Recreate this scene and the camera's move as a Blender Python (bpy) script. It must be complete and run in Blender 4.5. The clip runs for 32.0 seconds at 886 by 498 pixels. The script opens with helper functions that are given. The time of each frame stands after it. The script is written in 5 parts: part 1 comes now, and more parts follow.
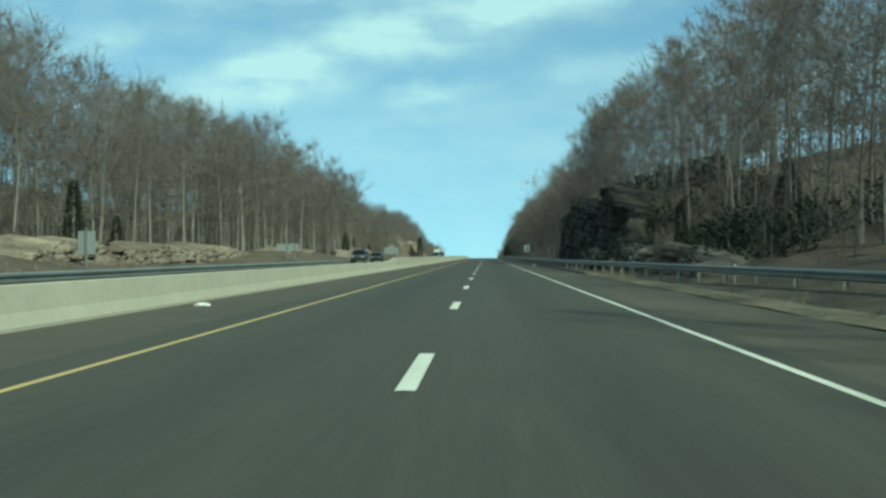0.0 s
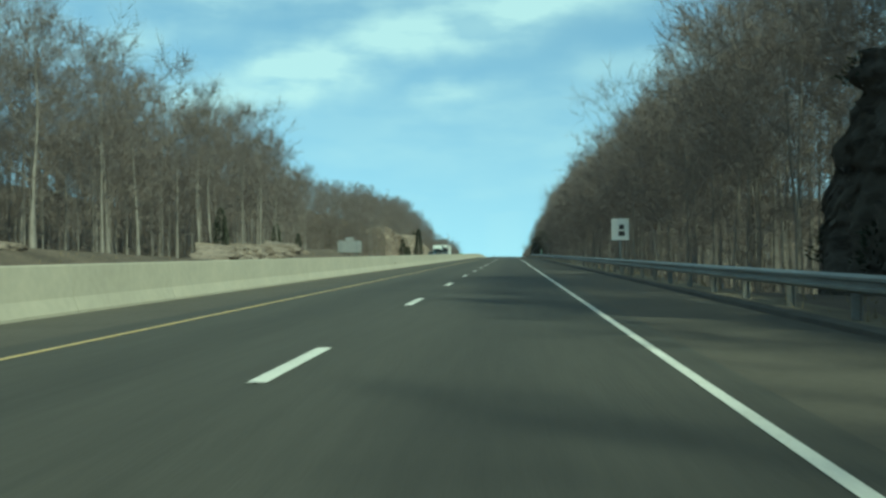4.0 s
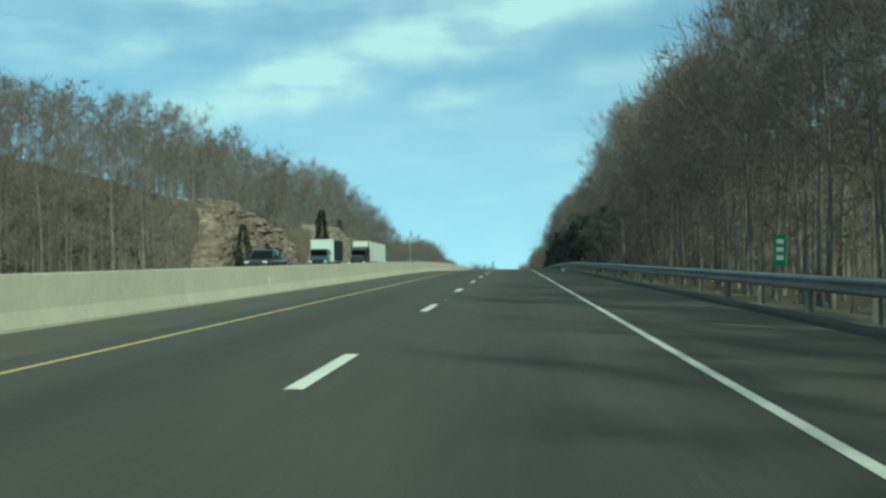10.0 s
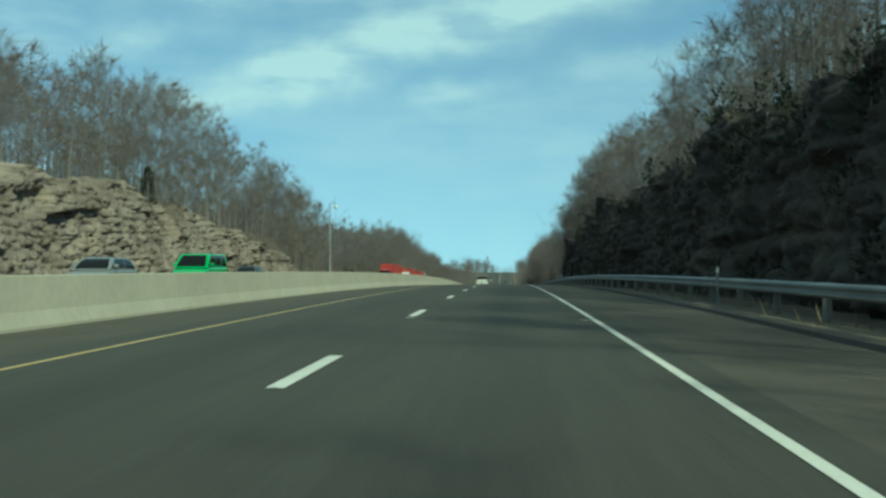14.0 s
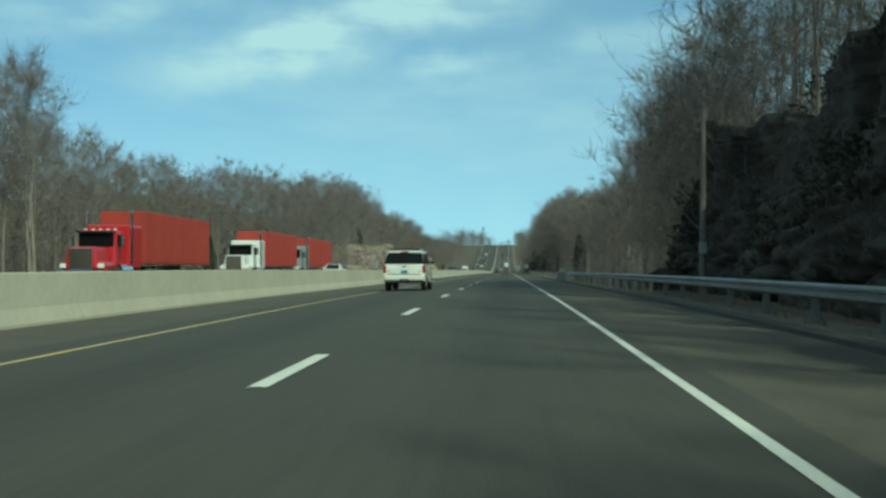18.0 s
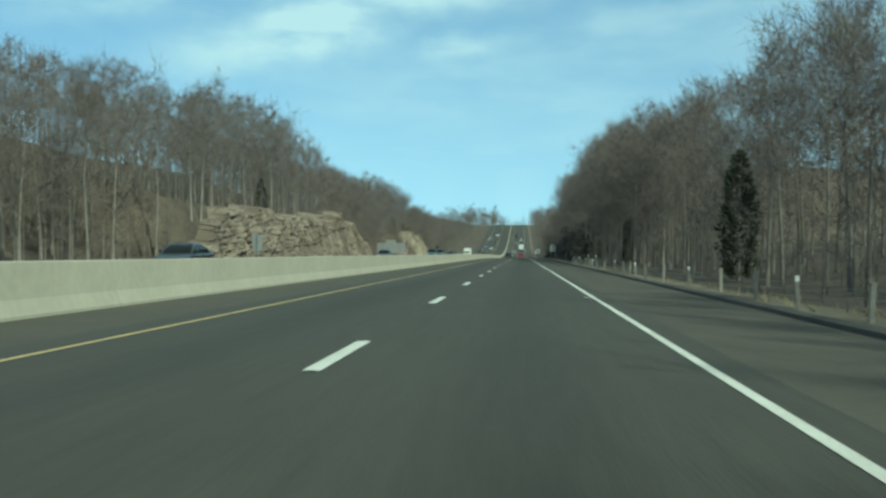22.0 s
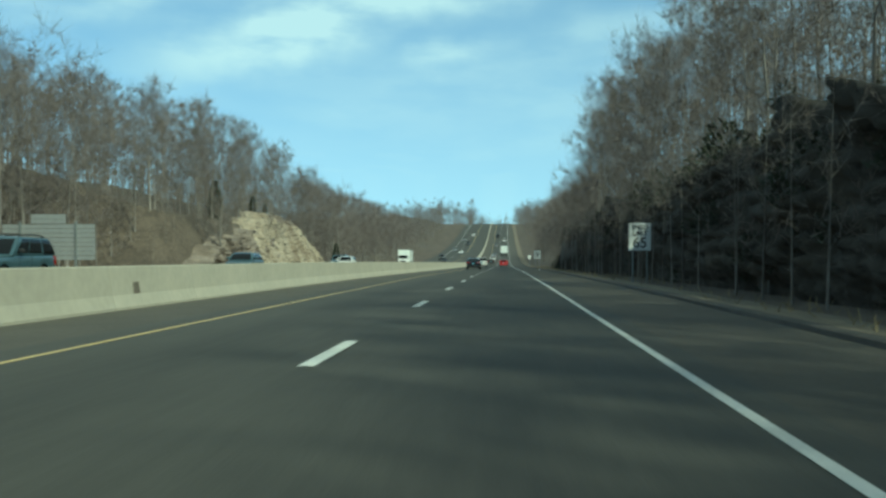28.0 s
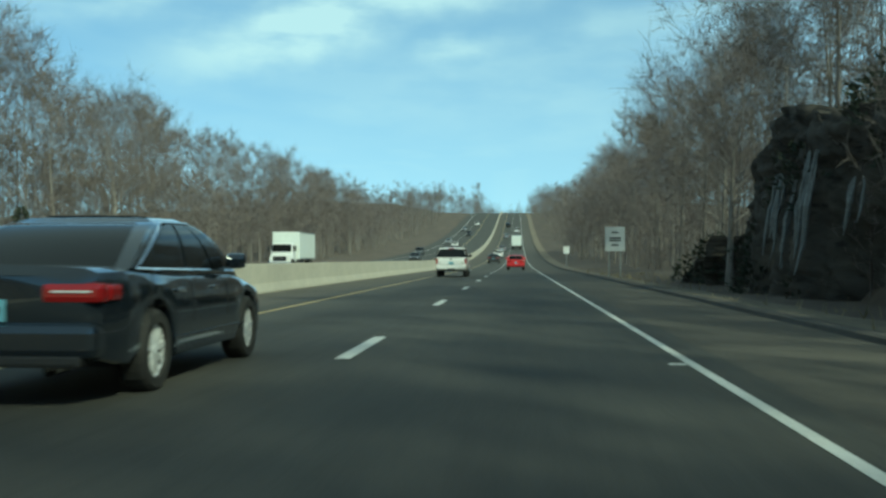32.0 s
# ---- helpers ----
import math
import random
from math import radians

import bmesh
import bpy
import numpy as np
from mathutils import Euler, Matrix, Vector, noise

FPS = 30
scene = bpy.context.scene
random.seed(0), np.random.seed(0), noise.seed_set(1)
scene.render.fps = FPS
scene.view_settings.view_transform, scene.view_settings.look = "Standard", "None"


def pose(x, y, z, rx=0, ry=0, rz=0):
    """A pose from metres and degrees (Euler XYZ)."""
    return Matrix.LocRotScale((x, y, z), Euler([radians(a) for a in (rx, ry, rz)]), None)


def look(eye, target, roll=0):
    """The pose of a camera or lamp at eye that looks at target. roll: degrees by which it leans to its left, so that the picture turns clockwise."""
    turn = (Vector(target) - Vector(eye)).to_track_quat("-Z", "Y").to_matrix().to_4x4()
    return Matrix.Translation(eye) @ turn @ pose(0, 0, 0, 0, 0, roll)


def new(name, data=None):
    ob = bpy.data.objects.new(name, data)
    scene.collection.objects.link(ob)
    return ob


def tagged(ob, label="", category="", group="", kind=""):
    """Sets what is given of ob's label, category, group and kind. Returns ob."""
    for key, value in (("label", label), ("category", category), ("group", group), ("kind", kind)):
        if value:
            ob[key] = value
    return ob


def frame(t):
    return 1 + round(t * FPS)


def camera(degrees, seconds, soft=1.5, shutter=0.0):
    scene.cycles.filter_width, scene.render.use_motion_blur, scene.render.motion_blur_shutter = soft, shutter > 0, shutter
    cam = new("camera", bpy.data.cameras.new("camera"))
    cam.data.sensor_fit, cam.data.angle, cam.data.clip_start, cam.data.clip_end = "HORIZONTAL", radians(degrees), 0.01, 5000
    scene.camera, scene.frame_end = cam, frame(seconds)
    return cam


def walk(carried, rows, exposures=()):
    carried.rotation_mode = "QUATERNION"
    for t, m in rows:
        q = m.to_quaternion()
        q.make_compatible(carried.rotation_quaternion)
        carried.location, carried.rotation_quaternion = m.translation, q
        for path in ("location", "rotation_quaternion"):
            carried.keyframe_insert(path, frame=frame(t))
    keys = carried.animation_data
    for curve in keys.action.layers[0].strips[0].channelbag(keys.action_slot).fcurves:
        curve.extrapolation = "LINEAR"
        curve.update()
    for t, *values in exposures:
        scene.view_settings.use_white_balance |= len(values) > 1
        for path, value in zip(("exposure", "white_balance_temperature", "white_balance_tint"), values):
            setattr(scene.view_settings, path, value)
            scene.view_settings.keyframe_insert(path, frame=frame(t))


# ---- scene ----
# ---------- the lie of the road: heading +y, grade by stretches ----------
KNOT_Y = (-400, 385, 595, 890, 940, 1082, 1430, 1500, 1700, 5000)
KNOT_G = (.012, .012, -.032, -.032, -.036, -.036, .058, .05, -.02, 0.0)
YS = np.arange(-400, 4001, 1.0)
GS = np.interp(YS, KNOT_Y, KNOT_G)
ZS = np.concatenate(([0], np.cumsum((GS[1:] + GS[:-1]) / 2)))
ZS -= np.interp(0, YS, ZS)
CROSS = 0.02                      # cross-fall of the carriageway


def road_z(y):
    return np.interp(y, YS, ZS)


def road_g(y):
    return np.interp(y, YS, GS)


def surf(x, y):
    """Height of the paved surface of our carriageway."""
    return road_z(y) - CROSS * np.abs(x)


# ---------- camera ----------
cam = camera(47.45, 32.0, soft=2.7, shutter=0.1)
# seconds, across, along, yaw, pitch over the road's own, lean
ROWS = (
    (0.0, 0.64, 4.16, 2.40, 0.35, 0.01),
    (1.0, 1.29, 34.06, 2.74, 0.57, -0.08),
    (2.0, 1.87, 65.59, 3.24, 0.63, 0.81),
    (3.0, 2.12, 96.15, 3.86, 0.13, 0.40),
    (6.0, 2.03, 186.34, 3.79, 0.53, 0.52),
    (7.0, 2.04, 217.67, 3.57, 0.53, 1.09),
    (8.0, 1.95, 247.94, 3.92, 0.62, 0.59),
    (9.0, 1.80, 277.95, 3.69, 0.61, 0.43),
    (10.0, 1.81, 308.79, 3.93, 0.57, 0.59),
    (11.0, 1.78, 339.06, 3.44, 0.71, 0.61),
    (12.0, 1.86, 369.02, 3.67, 0.58, 0.33),
    (13.0, 1.99, 399.89, 3.83, 0.73, 0.40),
    (14.0, 1.99, 430.44, 3.72, 0.77, 0.18),
    (17.0, 2.04, 521.97, 3.57, 0.77, 0.22),
    (18.0, 2.10, 552.48, 3.62, 0.70, 0.09),
    (19.0, 2.19, 582.71, 4.21, 0.61, 0.02),
    (20.0, 2.12, 613.38, 3.94, 0.46, 0.13),
    (21.0, 1.93, 643.98, 4.01, 0.53, -0.03),
    (22.0, 1.87, 673.90, 4.45, 0.23, -0.09),
    (23.0, 1.64, 703.62, 4.09, 0.51, -0.14),
    (24.0, 1.69, 734.62, 3.69, 0.54, 0.26),
    (27.0, 1.91, 825.65, 3.53, 0.49, 0.24),
    (28.0, 1.95, 855.90, 3.49, 0.55, 0.10),
    (29.0, 2.05, 886.16, 3.77, 0.58, 0.10),
    (30.0, 2.15, 916.71, 3.92, 0.63, 0.29),
    (31.0, 2.00, 947.01, 3.92, 0.65, 0.17),
    (32.0, 1.84, 977.08, 4.18, 0.56, 0.11),
)
walk(cam, [(t, pose(x, y, float(road_z(y)) + 1.102 - CROSS * x,
                    90 + p + math.degrees(math.atan(float(road_g(y)))), lean, yaw))
           for t, x, y, yaw, p, lean in ROWS],
     exposures=((0, 0.0, 5750, -35), (9, 0.0, 5750, -36), (12, -.12, 5750, -36), (14, -.2, 5750, -35), (17, -.2, 5750, -32), (20, -.2, 5750, -31), (23, 0.0, 5750, -29), (32, 0.0, 5750, -30)))

# ---------- world and sun ----------
SUN_AZ, SUN_EL = radians(140), radians(41)      # clockwise from +y
world = bpy.data.worlds.new("sky")
scene.world = world
world.use_nodes = True


def sky_world():
    nt = world.node_tree
    nt.nodes.clear()
    N, L = nt.nodes.new, nt.links.new
    out, bg = N("ShaderNodeOutputWorld"), N("ShaderNodeBackground")
    sky = N("ShaderNodeTexSky")
    sky.sky_type, sky.sun_disc = "NISHITA", False
    sky.sun_elevation, sky.sun_rotation = SUN_EL, SUN_AZ
    lift, turn = N("ShaderNodeVectorMath"), N("ShaderNodeVectorMath")
    lift.operation, turn.operation = "ADD", "NORMALIZE"
    lift.inputs[1].default_value = (0, 0, .16)
    sky.air_density, sky.dust_density, sky.ozone_density = 1.0, 0.1, 2.0
    tc, sep = N("ShaderNodeTexCoord"), N("ShaderNodeSeparateXYZ")
    L(tc.outputs["Generated"], sep.inputs[0])
    L(tc.outputs["Generated"], lift.inputs[0]), L(lift.outputs[0], turn.inputs[0]), L(turn.outputs[0], sky.inputs["Vector"])

    def m(op, a, b=None, clamp=False):
        n = N("ShaderNodeMath")
        n.operation, n.use_clamp = op, clamp
        for i, s in enumerate((a, b)):
            if s is None:
                continue
            if isinstance(s, (int, float)):
                n.inputs[i].default_value = s
            else:
                L(s, n.inputs[i])
        return n.outputs[0]

    # thin cloud: soft ragged smears ahead, a loose streaky layer elsewhere
    h = m("MAXIMUM", sep.outputs[2], 0.05)
    comb = N("ShaderNodeCombineXYZ")
    L(m("DIVIDE", sep.outputs[0], h), comb.inputs[0]), L(m("DIVIDE", sep.outputs[1], h), comb.inputs[1])

    def noise_of(src, scale, detail, rot=0.0, stretch=(1, 1, 1)):
        mp, n = N("ShaderNodeMapping"), N("ShaderNodeTexNoise")
        mp.inputs["Rotation"].default_value, mp.inputs["Scale"].default_value = (0, 0, radians(rot)), stretch
        n.inputs["Scale"].default_value, n.inputs["Detail"].default_value, n.inputs["Roughness"].default_value = scale, detail, .5
        L(src, mp.inputs[0]), L(mp.outputs[0], n.inputs[0])
        return n.outputs[0]

    fwd = m("MAXIMUM", sep.outputs[1], 0.05)
    rag = noise_of(tc.outputs["Generated"], 9, 4)
    rag2 = noise_of(tc.outputs["Generated"], 13, 4, 40)
    u = m("ADD", m("DIVIDE", sep.outputs[0], fwd), m("MULTIPLY", m("SUBTRACT", rag, .5), .10))
    v = m("ADD", m("DIVIDE", sep.outputs[2], fwd), m("MULTIPLY", m("SUBTRACT", rag2, .5), .06))
    total = None
    for cx, cz, rx, rz, tilt, k in ((-.24, .185, .11, .030, 8, .9), (-.19, .212, .06, .028, 30, .5), (-.085, .232, .13, .028, 12, .65), (.05, .262, .13, .025, 10, .8),
                                    (-.055, .166, .030, .013, 5, .45), (-.37, .228, .06, .014, 4, .5), (-.50, .245, .10, .035, -8, .55), (-.30, .275, .09, .018, -4, .7),
                                    (.02, .12, .30, .05, 0, .22), (.12, .19, .22, .02, 10, .25), (-.02, .30, .35, .03, 6, .5), (.45, .22, .3, .05, 10, .4)):
        c, sn = math.cos(radians(tilt)), math.sin(radians(tilt))
        du, dv = m("SUBTRACT", u, cx), m("SUBTRACT", v, cz)
        p = m("MULTIPLY", m("ADD", m("MULTIPLY", du, c), m("MULTIPLY", dv, sn)), 1 / rx)
        q = m("MULTIPLY", m("SUBTRACT", m("MULTIPLY", dv, c), m("MULTIPLY", du, sn)), 1 / rz)
        g = m("POWER", 2.718, m("MULTIPLY", m("ADD", m("MULTIPLY", p, p), m("MULTIPLY", q, q)), -1))
        g = m("MULTIPLY", g, k)
        total = g if total is None else m("ADD", total, g)
    # wisps and rents within the smears
    wisp = N("ShaderNodeMapRange")
    wisp.inputs["From Min"].default_value, wisp.inputs["From Max"].default_value = .36, .62
    wisp.inputs["To Min"].default_value, wisp.inputs["To Max"].default_value = .42, 1.2
    L(noise_of(tc.outputs["Generated"], 11, 7, 0, (1, 1, 3.2)), wisp.inputs["Value"])
    total = m("MULTIPLY", total, wisp.outputs[0])
    loose = m("MULTIPLY", m("SUBTRACT", noise_of(comb.outputs[0], .8, 3, 62, (.8, .3, 1)), .52, True), 1.6, True)
    z = m("MULTIPLY", sep.outputs[2], 1 / .13)
    low = m("MULTIPLY", m("POWER", 2.718, m("MULTIPLY", m("MULTIPLY", z, z), -1)), .38)
    total = m("ADD", total, low)
    ramp = N("ShaderNodeMapRange")
    L(m("ADD", m("ADD", m("MULTIPLY", total, .85), .17), m("MULTIPLY", loose, .3)), ramp.inputs["Value"])
    mix, white = N("ShaderNodeMix"), N("ShaderNodeRGB")
    mix.data_type = "RGBA"
    white.outputs[0].default_value = (5.5, 6.15, 6.6, 1)
    fac = m("MULTIPLY", ramp.outputs[0], .8)
    tone = N("ShaderNodeMix")
    tone.data_type, tone.blend_type = "RGBA", "MULTIPLY"
    tone.inputs[0].default_value, tone.inputs[7].default_value = 1.0, (.90, 1.0, 1.07, 1)
    L(sky.outputs[0], tone.inputs[6])
    L(fac, mix.inputs[0]), L(tone.outputs[2], mix.inputs[6]), L(white.outputs[0], mix.inputs[7])
    # unseen pale layer overhead, added to take the blue out of the shade
    high, overhead_fill, pale = N("ShaderNodeMapRange"), N("ShaderNodeMix"), N("ShaderNodeRGB")
    high.interpolation_type = "SMOOTHSTEP"
    high.inputs["From Min"].default_value, high.inputs["From Max"].default_value, high.inputs["To Max"].default_value = .30, .62, .6
    pale.outputs[0].default_value = (2.75, 2.65, 2.45, 1)
    overhead_fill.data_type = "RGBA"
    L(sep.outputs[2], high.inputs[0]), L(high.outputs[0], overhead_fill.inputs[0]), L(mix.outputs[2], overhead_fill.inputs[6]), L(pale.outputs[0], overhead_fill.inputs[7])
    L(overhead_fill.outputs[2], bg.inputs[0])
    bg.inputs[1].default_value = 0.145
    L(bg.outputs[0], out.inputs[0])


sky_world()
lamp = bpy.data.lights.new("sun", "SUN")
lamp.energy, lamp.angle, lamp.color = 4.4, radians(1.2), (1.0, .88, .71)
sun = new("sun", lamp)
to_sun = Vector((math.sin(SUN_AZ) * math.cos(SUN_EL), math.cos(SUN_AZ) * math.cos(SUN_EL), math.sin(SUN_EL)))
sun.matrix_world = look(to_sun * 100, (0, 0, 0))

# ---------- materials ----------


def mat(name, base, rough=.8, metal=0.0, second=None, scale=4.0, fine=60.0, bump=0.0, bump_scale=30.0, coat=0.0,
        vary=0.0, amount=.6, stretch=(1, 1, 1), emit=0.0, alpha=None, spec=.5):
    """A surface: two colours mixed by a broad and a fine noise, relief, and a change from object to object."""
    ma = bpy.data.materials.new(name)
    ma.use_nodes = True
    nt = ma.node_tree
    N, L = nt.nodes.new, nt.links.new
    b = nt.nodes["Principled BSDF"]
    b.inputs["Roughness"].default_value, b.inputs["Metallic"].default_value = rough, metal
    b.inputs["Specular IOR Level"].default_value = spec
    b.inputs["Coat Weight"].default_value = coat
    b.inputs["Base Color"].default_value = (*base, 1)
    if second is None and not vary and not bump:
        return ma
    tc, mp = N("ShaderNodeTexCoord"), N("ShaderNodeMapping")
    mp.inputs["Scale"].default_value = stretch
    L(tc.outputs["Object"], mp.inputs[0])
    src = mp.outputs[0]
    if second is not None:
        n1, n2, add, mr, mix = (N("ShaderNodeTexNoise"), N("ShaderNodeTexNoise"), N("ShaderNodeMath"),
                                N("ShaderNodeMapRange"), N("ShaderNodeMix"))
        n1.inputs["Scale"].default_value, n1.inputs["Detail"].default_value = scale, 4
        n2.inputs["Scale"].default_value, n2.inputs["Detail"].default_value = fine, 3
        L(src, n1.inputs[0]), L(src, n2.inputs[0])
        add.operation = "ADD"
        L(n1.outputs[0], add.inputs[0]), L(n2.outputs[0], add.inputs[1])
        mr.inputs["From Min"].default_value, mr.inputs["From Max"].default_value = 1 - amount / 2, 1 + amount / 2
        L(add.outputs[0], mr.inputs[0])
        mix.data_type = "RGBA"
        mix.inputs[6].default_value, mix.inputs[7].default_value = (*base, 1), (*second, 1)
        L(mr.outputs[0], mix.inputs[0])
        col = mix.outputs[2]
    else:
        rgb = N("ShaderNodeRGB")
        rgb.outputs[0].default_value = (*base, 1)
        col = rgb.outputs[0]
    if vary:
        oi, geo, mr2, hsv, ad = (N("ShaderNodeObjectInfo"), N("ShaderNodeNewGeometry"), N("ShaderNodeMapRange"),
                                 N("ShaderNodeHueSaturation"), N("ShaderNodeMath"))
        ad.operation = "ADD"
        L(oi.outputs["Random"], ad.inputs[0]), L(geo.outputs["Random Per Island"], ad.inputs[1])
        mr2.inputs["From Max"].default_value = 2
        mr2.inputs["To Min"].default_value, mr2.inputs["To Max"].default_value = 1 - vary, 1 + vary
        L(ad.outputs[0], mr2.inputs[0]), L(mr2.outputs[0], hsv.inputs["Value"]), L(col, hsv.inputs["Color"])
        col = hsv.outputs[0]
    L(col, b.inputs["Base Color"])
    if bump:
        nb, bp = N("ShaderNodeTexNoise"), N("ShaderNodeBump")
        nb.inputs["Scale"].default_value, nb.inputs["Detail"].default_value = bump_scale, 4
        bp.inputs["Strength"].default_value, bp.inputs["Distance"].default_value = bump, .03
        L(src, nb.inputs[0]), L(nb.outputs[0], bp.inputs["Height"]), L(bp.outputs[0], b.inputs["Normal"])
    return ma


M_ASPHALT = mat("asphalt", (.0435, .0415, .035), .85, second=(.064, .061, .0515), scale=.55, fine=7, bump=.25, bump_scale=40, stretch=(1, .06, 1), amount=.7)


def oil_bands(ma, centres):
    """Darker drip bands along the lanes' middles."""
    nt = ma.node_tree
    N, L = nt.nodes.new, nt.links.new
    b = nt.nodes["Principled BSDF"]
    col = b.inputs["Base Color"].links[0].from_socket
    tc, sep, n = N("ShaderNodeTexCoord"), N("ShaderNodeSeparateXYZ"), N("ShaderNodeTexNoise")
    L(tc.outputs["Object"], sep.inputs[0]), L(tc.outputs["Object"], n.inputs[0])
    n.inputs["Scale"].default_value = .13
    for c in centres:
        sh, ab, mr, mul, mix = N("ShaderNodeMath"), N("ShaderNodeMath"), N("ShaderNodeMapRange"), N("ShaderNodeMath"), N("ShaderNodeMix")
        sh.operation, ab.operation, mul.operation = "SUBTRACT", "ABSOLUTE", "MULTIPLY"
        sh.inputs[1].default_value = c
        mr.interpolation_type = "SMOOTHSTEP"
        mr.inputs["From Min"].default_value, mr.inputs["From Max"].default_value = .95, .1
        mix.data_type, mix.blend_type = "RGBA", "MULTIPLY"
        mix.inputs[7].default_value = (.62, .63, .65, 1)
        L(sep.outputs[0], sh.inputs[0]), L(sh.outputs[0], ab.inputs[0]), L(ab.outputs[0], mr.inputs[0])
        L(mr.outputs[0], mul.inputs[0]), L(n.outputs[0], mul.inputs[1]), L(mul.outputs[0], mix.inputs[0]), L(col, mix.inputs[6])
        col = mix.outputs[2]
    L(col, b.inputs["Base Color"])


oil_bands(M_ASPHALT, (1.85, -1.75, -15.6, -19.3))
M_ASPHALT_OLD = mat("shoulder_asphalt", (.062, .0555, .045), .9, second=(.088, .079, .064), scale=.5, fine=8, bump=.3, bump_scale=30)
M_YELLOW = mat("yellow_road_paint", (.60, .45, .18), .7, second=(.46, .37, .20), scale=1.2, fine=25)
M_WHITE = mat("white_road_paint", (.74, .74, .70), .7, second=(.52, .52, .48), scale=1.0, fine=30)
M_CONC = mat("barrier_concrete", (.435, .408, .340), .9, second=(.36, .34, .287), scale=.5, fine=5, bump=.15, bump_scale=12, vary=.08)
M_STEEL = mat("galvanised_steel", (.33, .35, .35), .5, .6, second=(.22, .235, .235), scale=.8, fine=14)
M_POST = mat("weathered_post", (.30, .29, .27), .8, second=(.2, .19, .17), scale=3, fine=20)
M_LITTER = mat("leaf_litter_ground", (.062, .049, .038), .95, second=(.125, .098, .074), scale=.25, fine=2.6, amount=.45, bump=.6, bump_scale=3)
M_BARK = mat("grey_bark", (.265, .240, .216), .95, second=(.155, .138, .122), scale=1.5, fine=9, vary=.3, stretch=(1, 1, .25))
M_TWIG = mat("bare_twigs", (.212, .181, .163), .95, vary=.16, spec=.2)


def let_through(ma, share):
    """Passes part of the light through the twigs, added to soften their lit-to-shaded contrast."""
    nt = ma.node_tree
    b, out = nt.nodes["Principled BSDF"], nt.nodes["Material Output"]
    tr, mix = nt.nodes.new("ShaderNodeBsdfTranslucent"), nt.nodes.new("ShaderNodeMixShader")
    nt.links.new(b.inputs["Base Color"].links[0].from_socket, tr.inputs[0])
    mix.inputs[0].default_value = share
    nt.links.new(b.outputs[0], mix.inputs[1]), nt.links.new(tr.outputs[0], mix.inputs[2]), nt.links.new(mix.outputs[0], out.inputs[0])


let_through(M_TWIG, .35)
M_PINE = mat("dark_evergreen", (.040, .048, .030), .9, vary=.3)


def rock_mat(name, tones, dark, soil):
    """Ledge rock: warm and grey patches, thin dark beds and clefts, and soil with dead growth over part of it."""
    ma = mat(name, tones[0], .94, second=tones[1], scale=.35, fine=1.6, bump=.9, bump_scale=3.0, stretch=(1, 1, 1.8), amount=.5, spec=.2)
    nt = ma.node_tree
    N, L = nt.nodes.new, nt.links.new
    b = nt.nodes["Principled BSDF"]
    col = b.inputs["Base Color"].links[0].from_socket
    tc = N("ShaderNodeTexCoord")
    # (colour, noise scale, stretch, from, to, most)
    for tone, scale, stretch, lo, hi, most in ((tones[2], .22, (1, 1, 1.6), .52, .66, .8), (soil, .16, (1, 1, .9), .46, .62, .85), (dark, 1.1, (1, .45, 2.6), .57, .66, .75),
                                               (soil, .8, (1, 1.6, .6), .55, .68, .6), (dark, 3.2, (1, .6, 2.0), .58, .70, .6)):
        mp, n, mr, mix = N("ShaderNodeMapping"), N("ShaderNodeTexNoise"), N("ShaderNodeMapRange"), N("ShaderNodeMix")
        mp.inputs["Scale"].default_value, mp.inputs["Location"].default_value = stretch, (scale * 7, lo * 31, most * 5)
        n.inputs["Scale"].default_value, n.inputs["Detail"].default_value, n.inputs["Roughness"].default_value = scale, 4, .6
        mr.inputs["From Min"].default_value, mr.inputs["From Max"].default_value, mr.inputs["To Max"].default_value = lo, hi, most
        mix.data_type = "RGBA"
        mix.inputs[7].default_value = (*tone, 1)
        L(tc.outputs["Object"], mp.inputs[0]), L(mp.outputs[0], n.inputs[0]), L(n.outputs[0], mr.inputs[0]), L(mr.outputs[0], mix.inputs[0])
        L(col, mix.inputs[6])
        col = mix.outputs[2]
    L(col, b.inputs["Base Color"])
    return ma


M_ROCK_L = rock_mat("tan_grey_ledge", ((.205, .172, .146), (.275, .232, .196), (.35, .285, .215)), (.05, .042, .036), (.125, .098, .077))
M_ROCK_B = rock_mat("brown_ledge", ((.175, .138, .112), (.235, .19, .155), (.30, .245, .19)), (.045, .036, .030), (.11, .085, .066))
# ledge rock with the right side's shade put into its tones
M_ROCK_SHADE = rock_mat("shade_toned_ledge", ((.070, .062, .054), (.095, .085, .074), (.15, .13, .105)), (.022, .020, .018), (.048, .042, .033))
M_ROCK_C = rock_mat("cream_ledge", ((.32, .27, .205), (.41, .35, .27), (.46, .40, .31)), (.12, .10, .075), (.20, .155, .11))

# ---------- building helpers ----------


def mesh_from(name, v, f, material, smooth=False):
    me = bpy.data.meshes.new(name)
    me.from_pydata([tuple(map(float, p)) for p in v], [], [tuple(map(int, q)) for q in f])
    me.materials.append(material)
    if smooth:
        me.polygons.foreach_set("use_smooth", [True] * len(me.polygons))
    me.update()
    return me


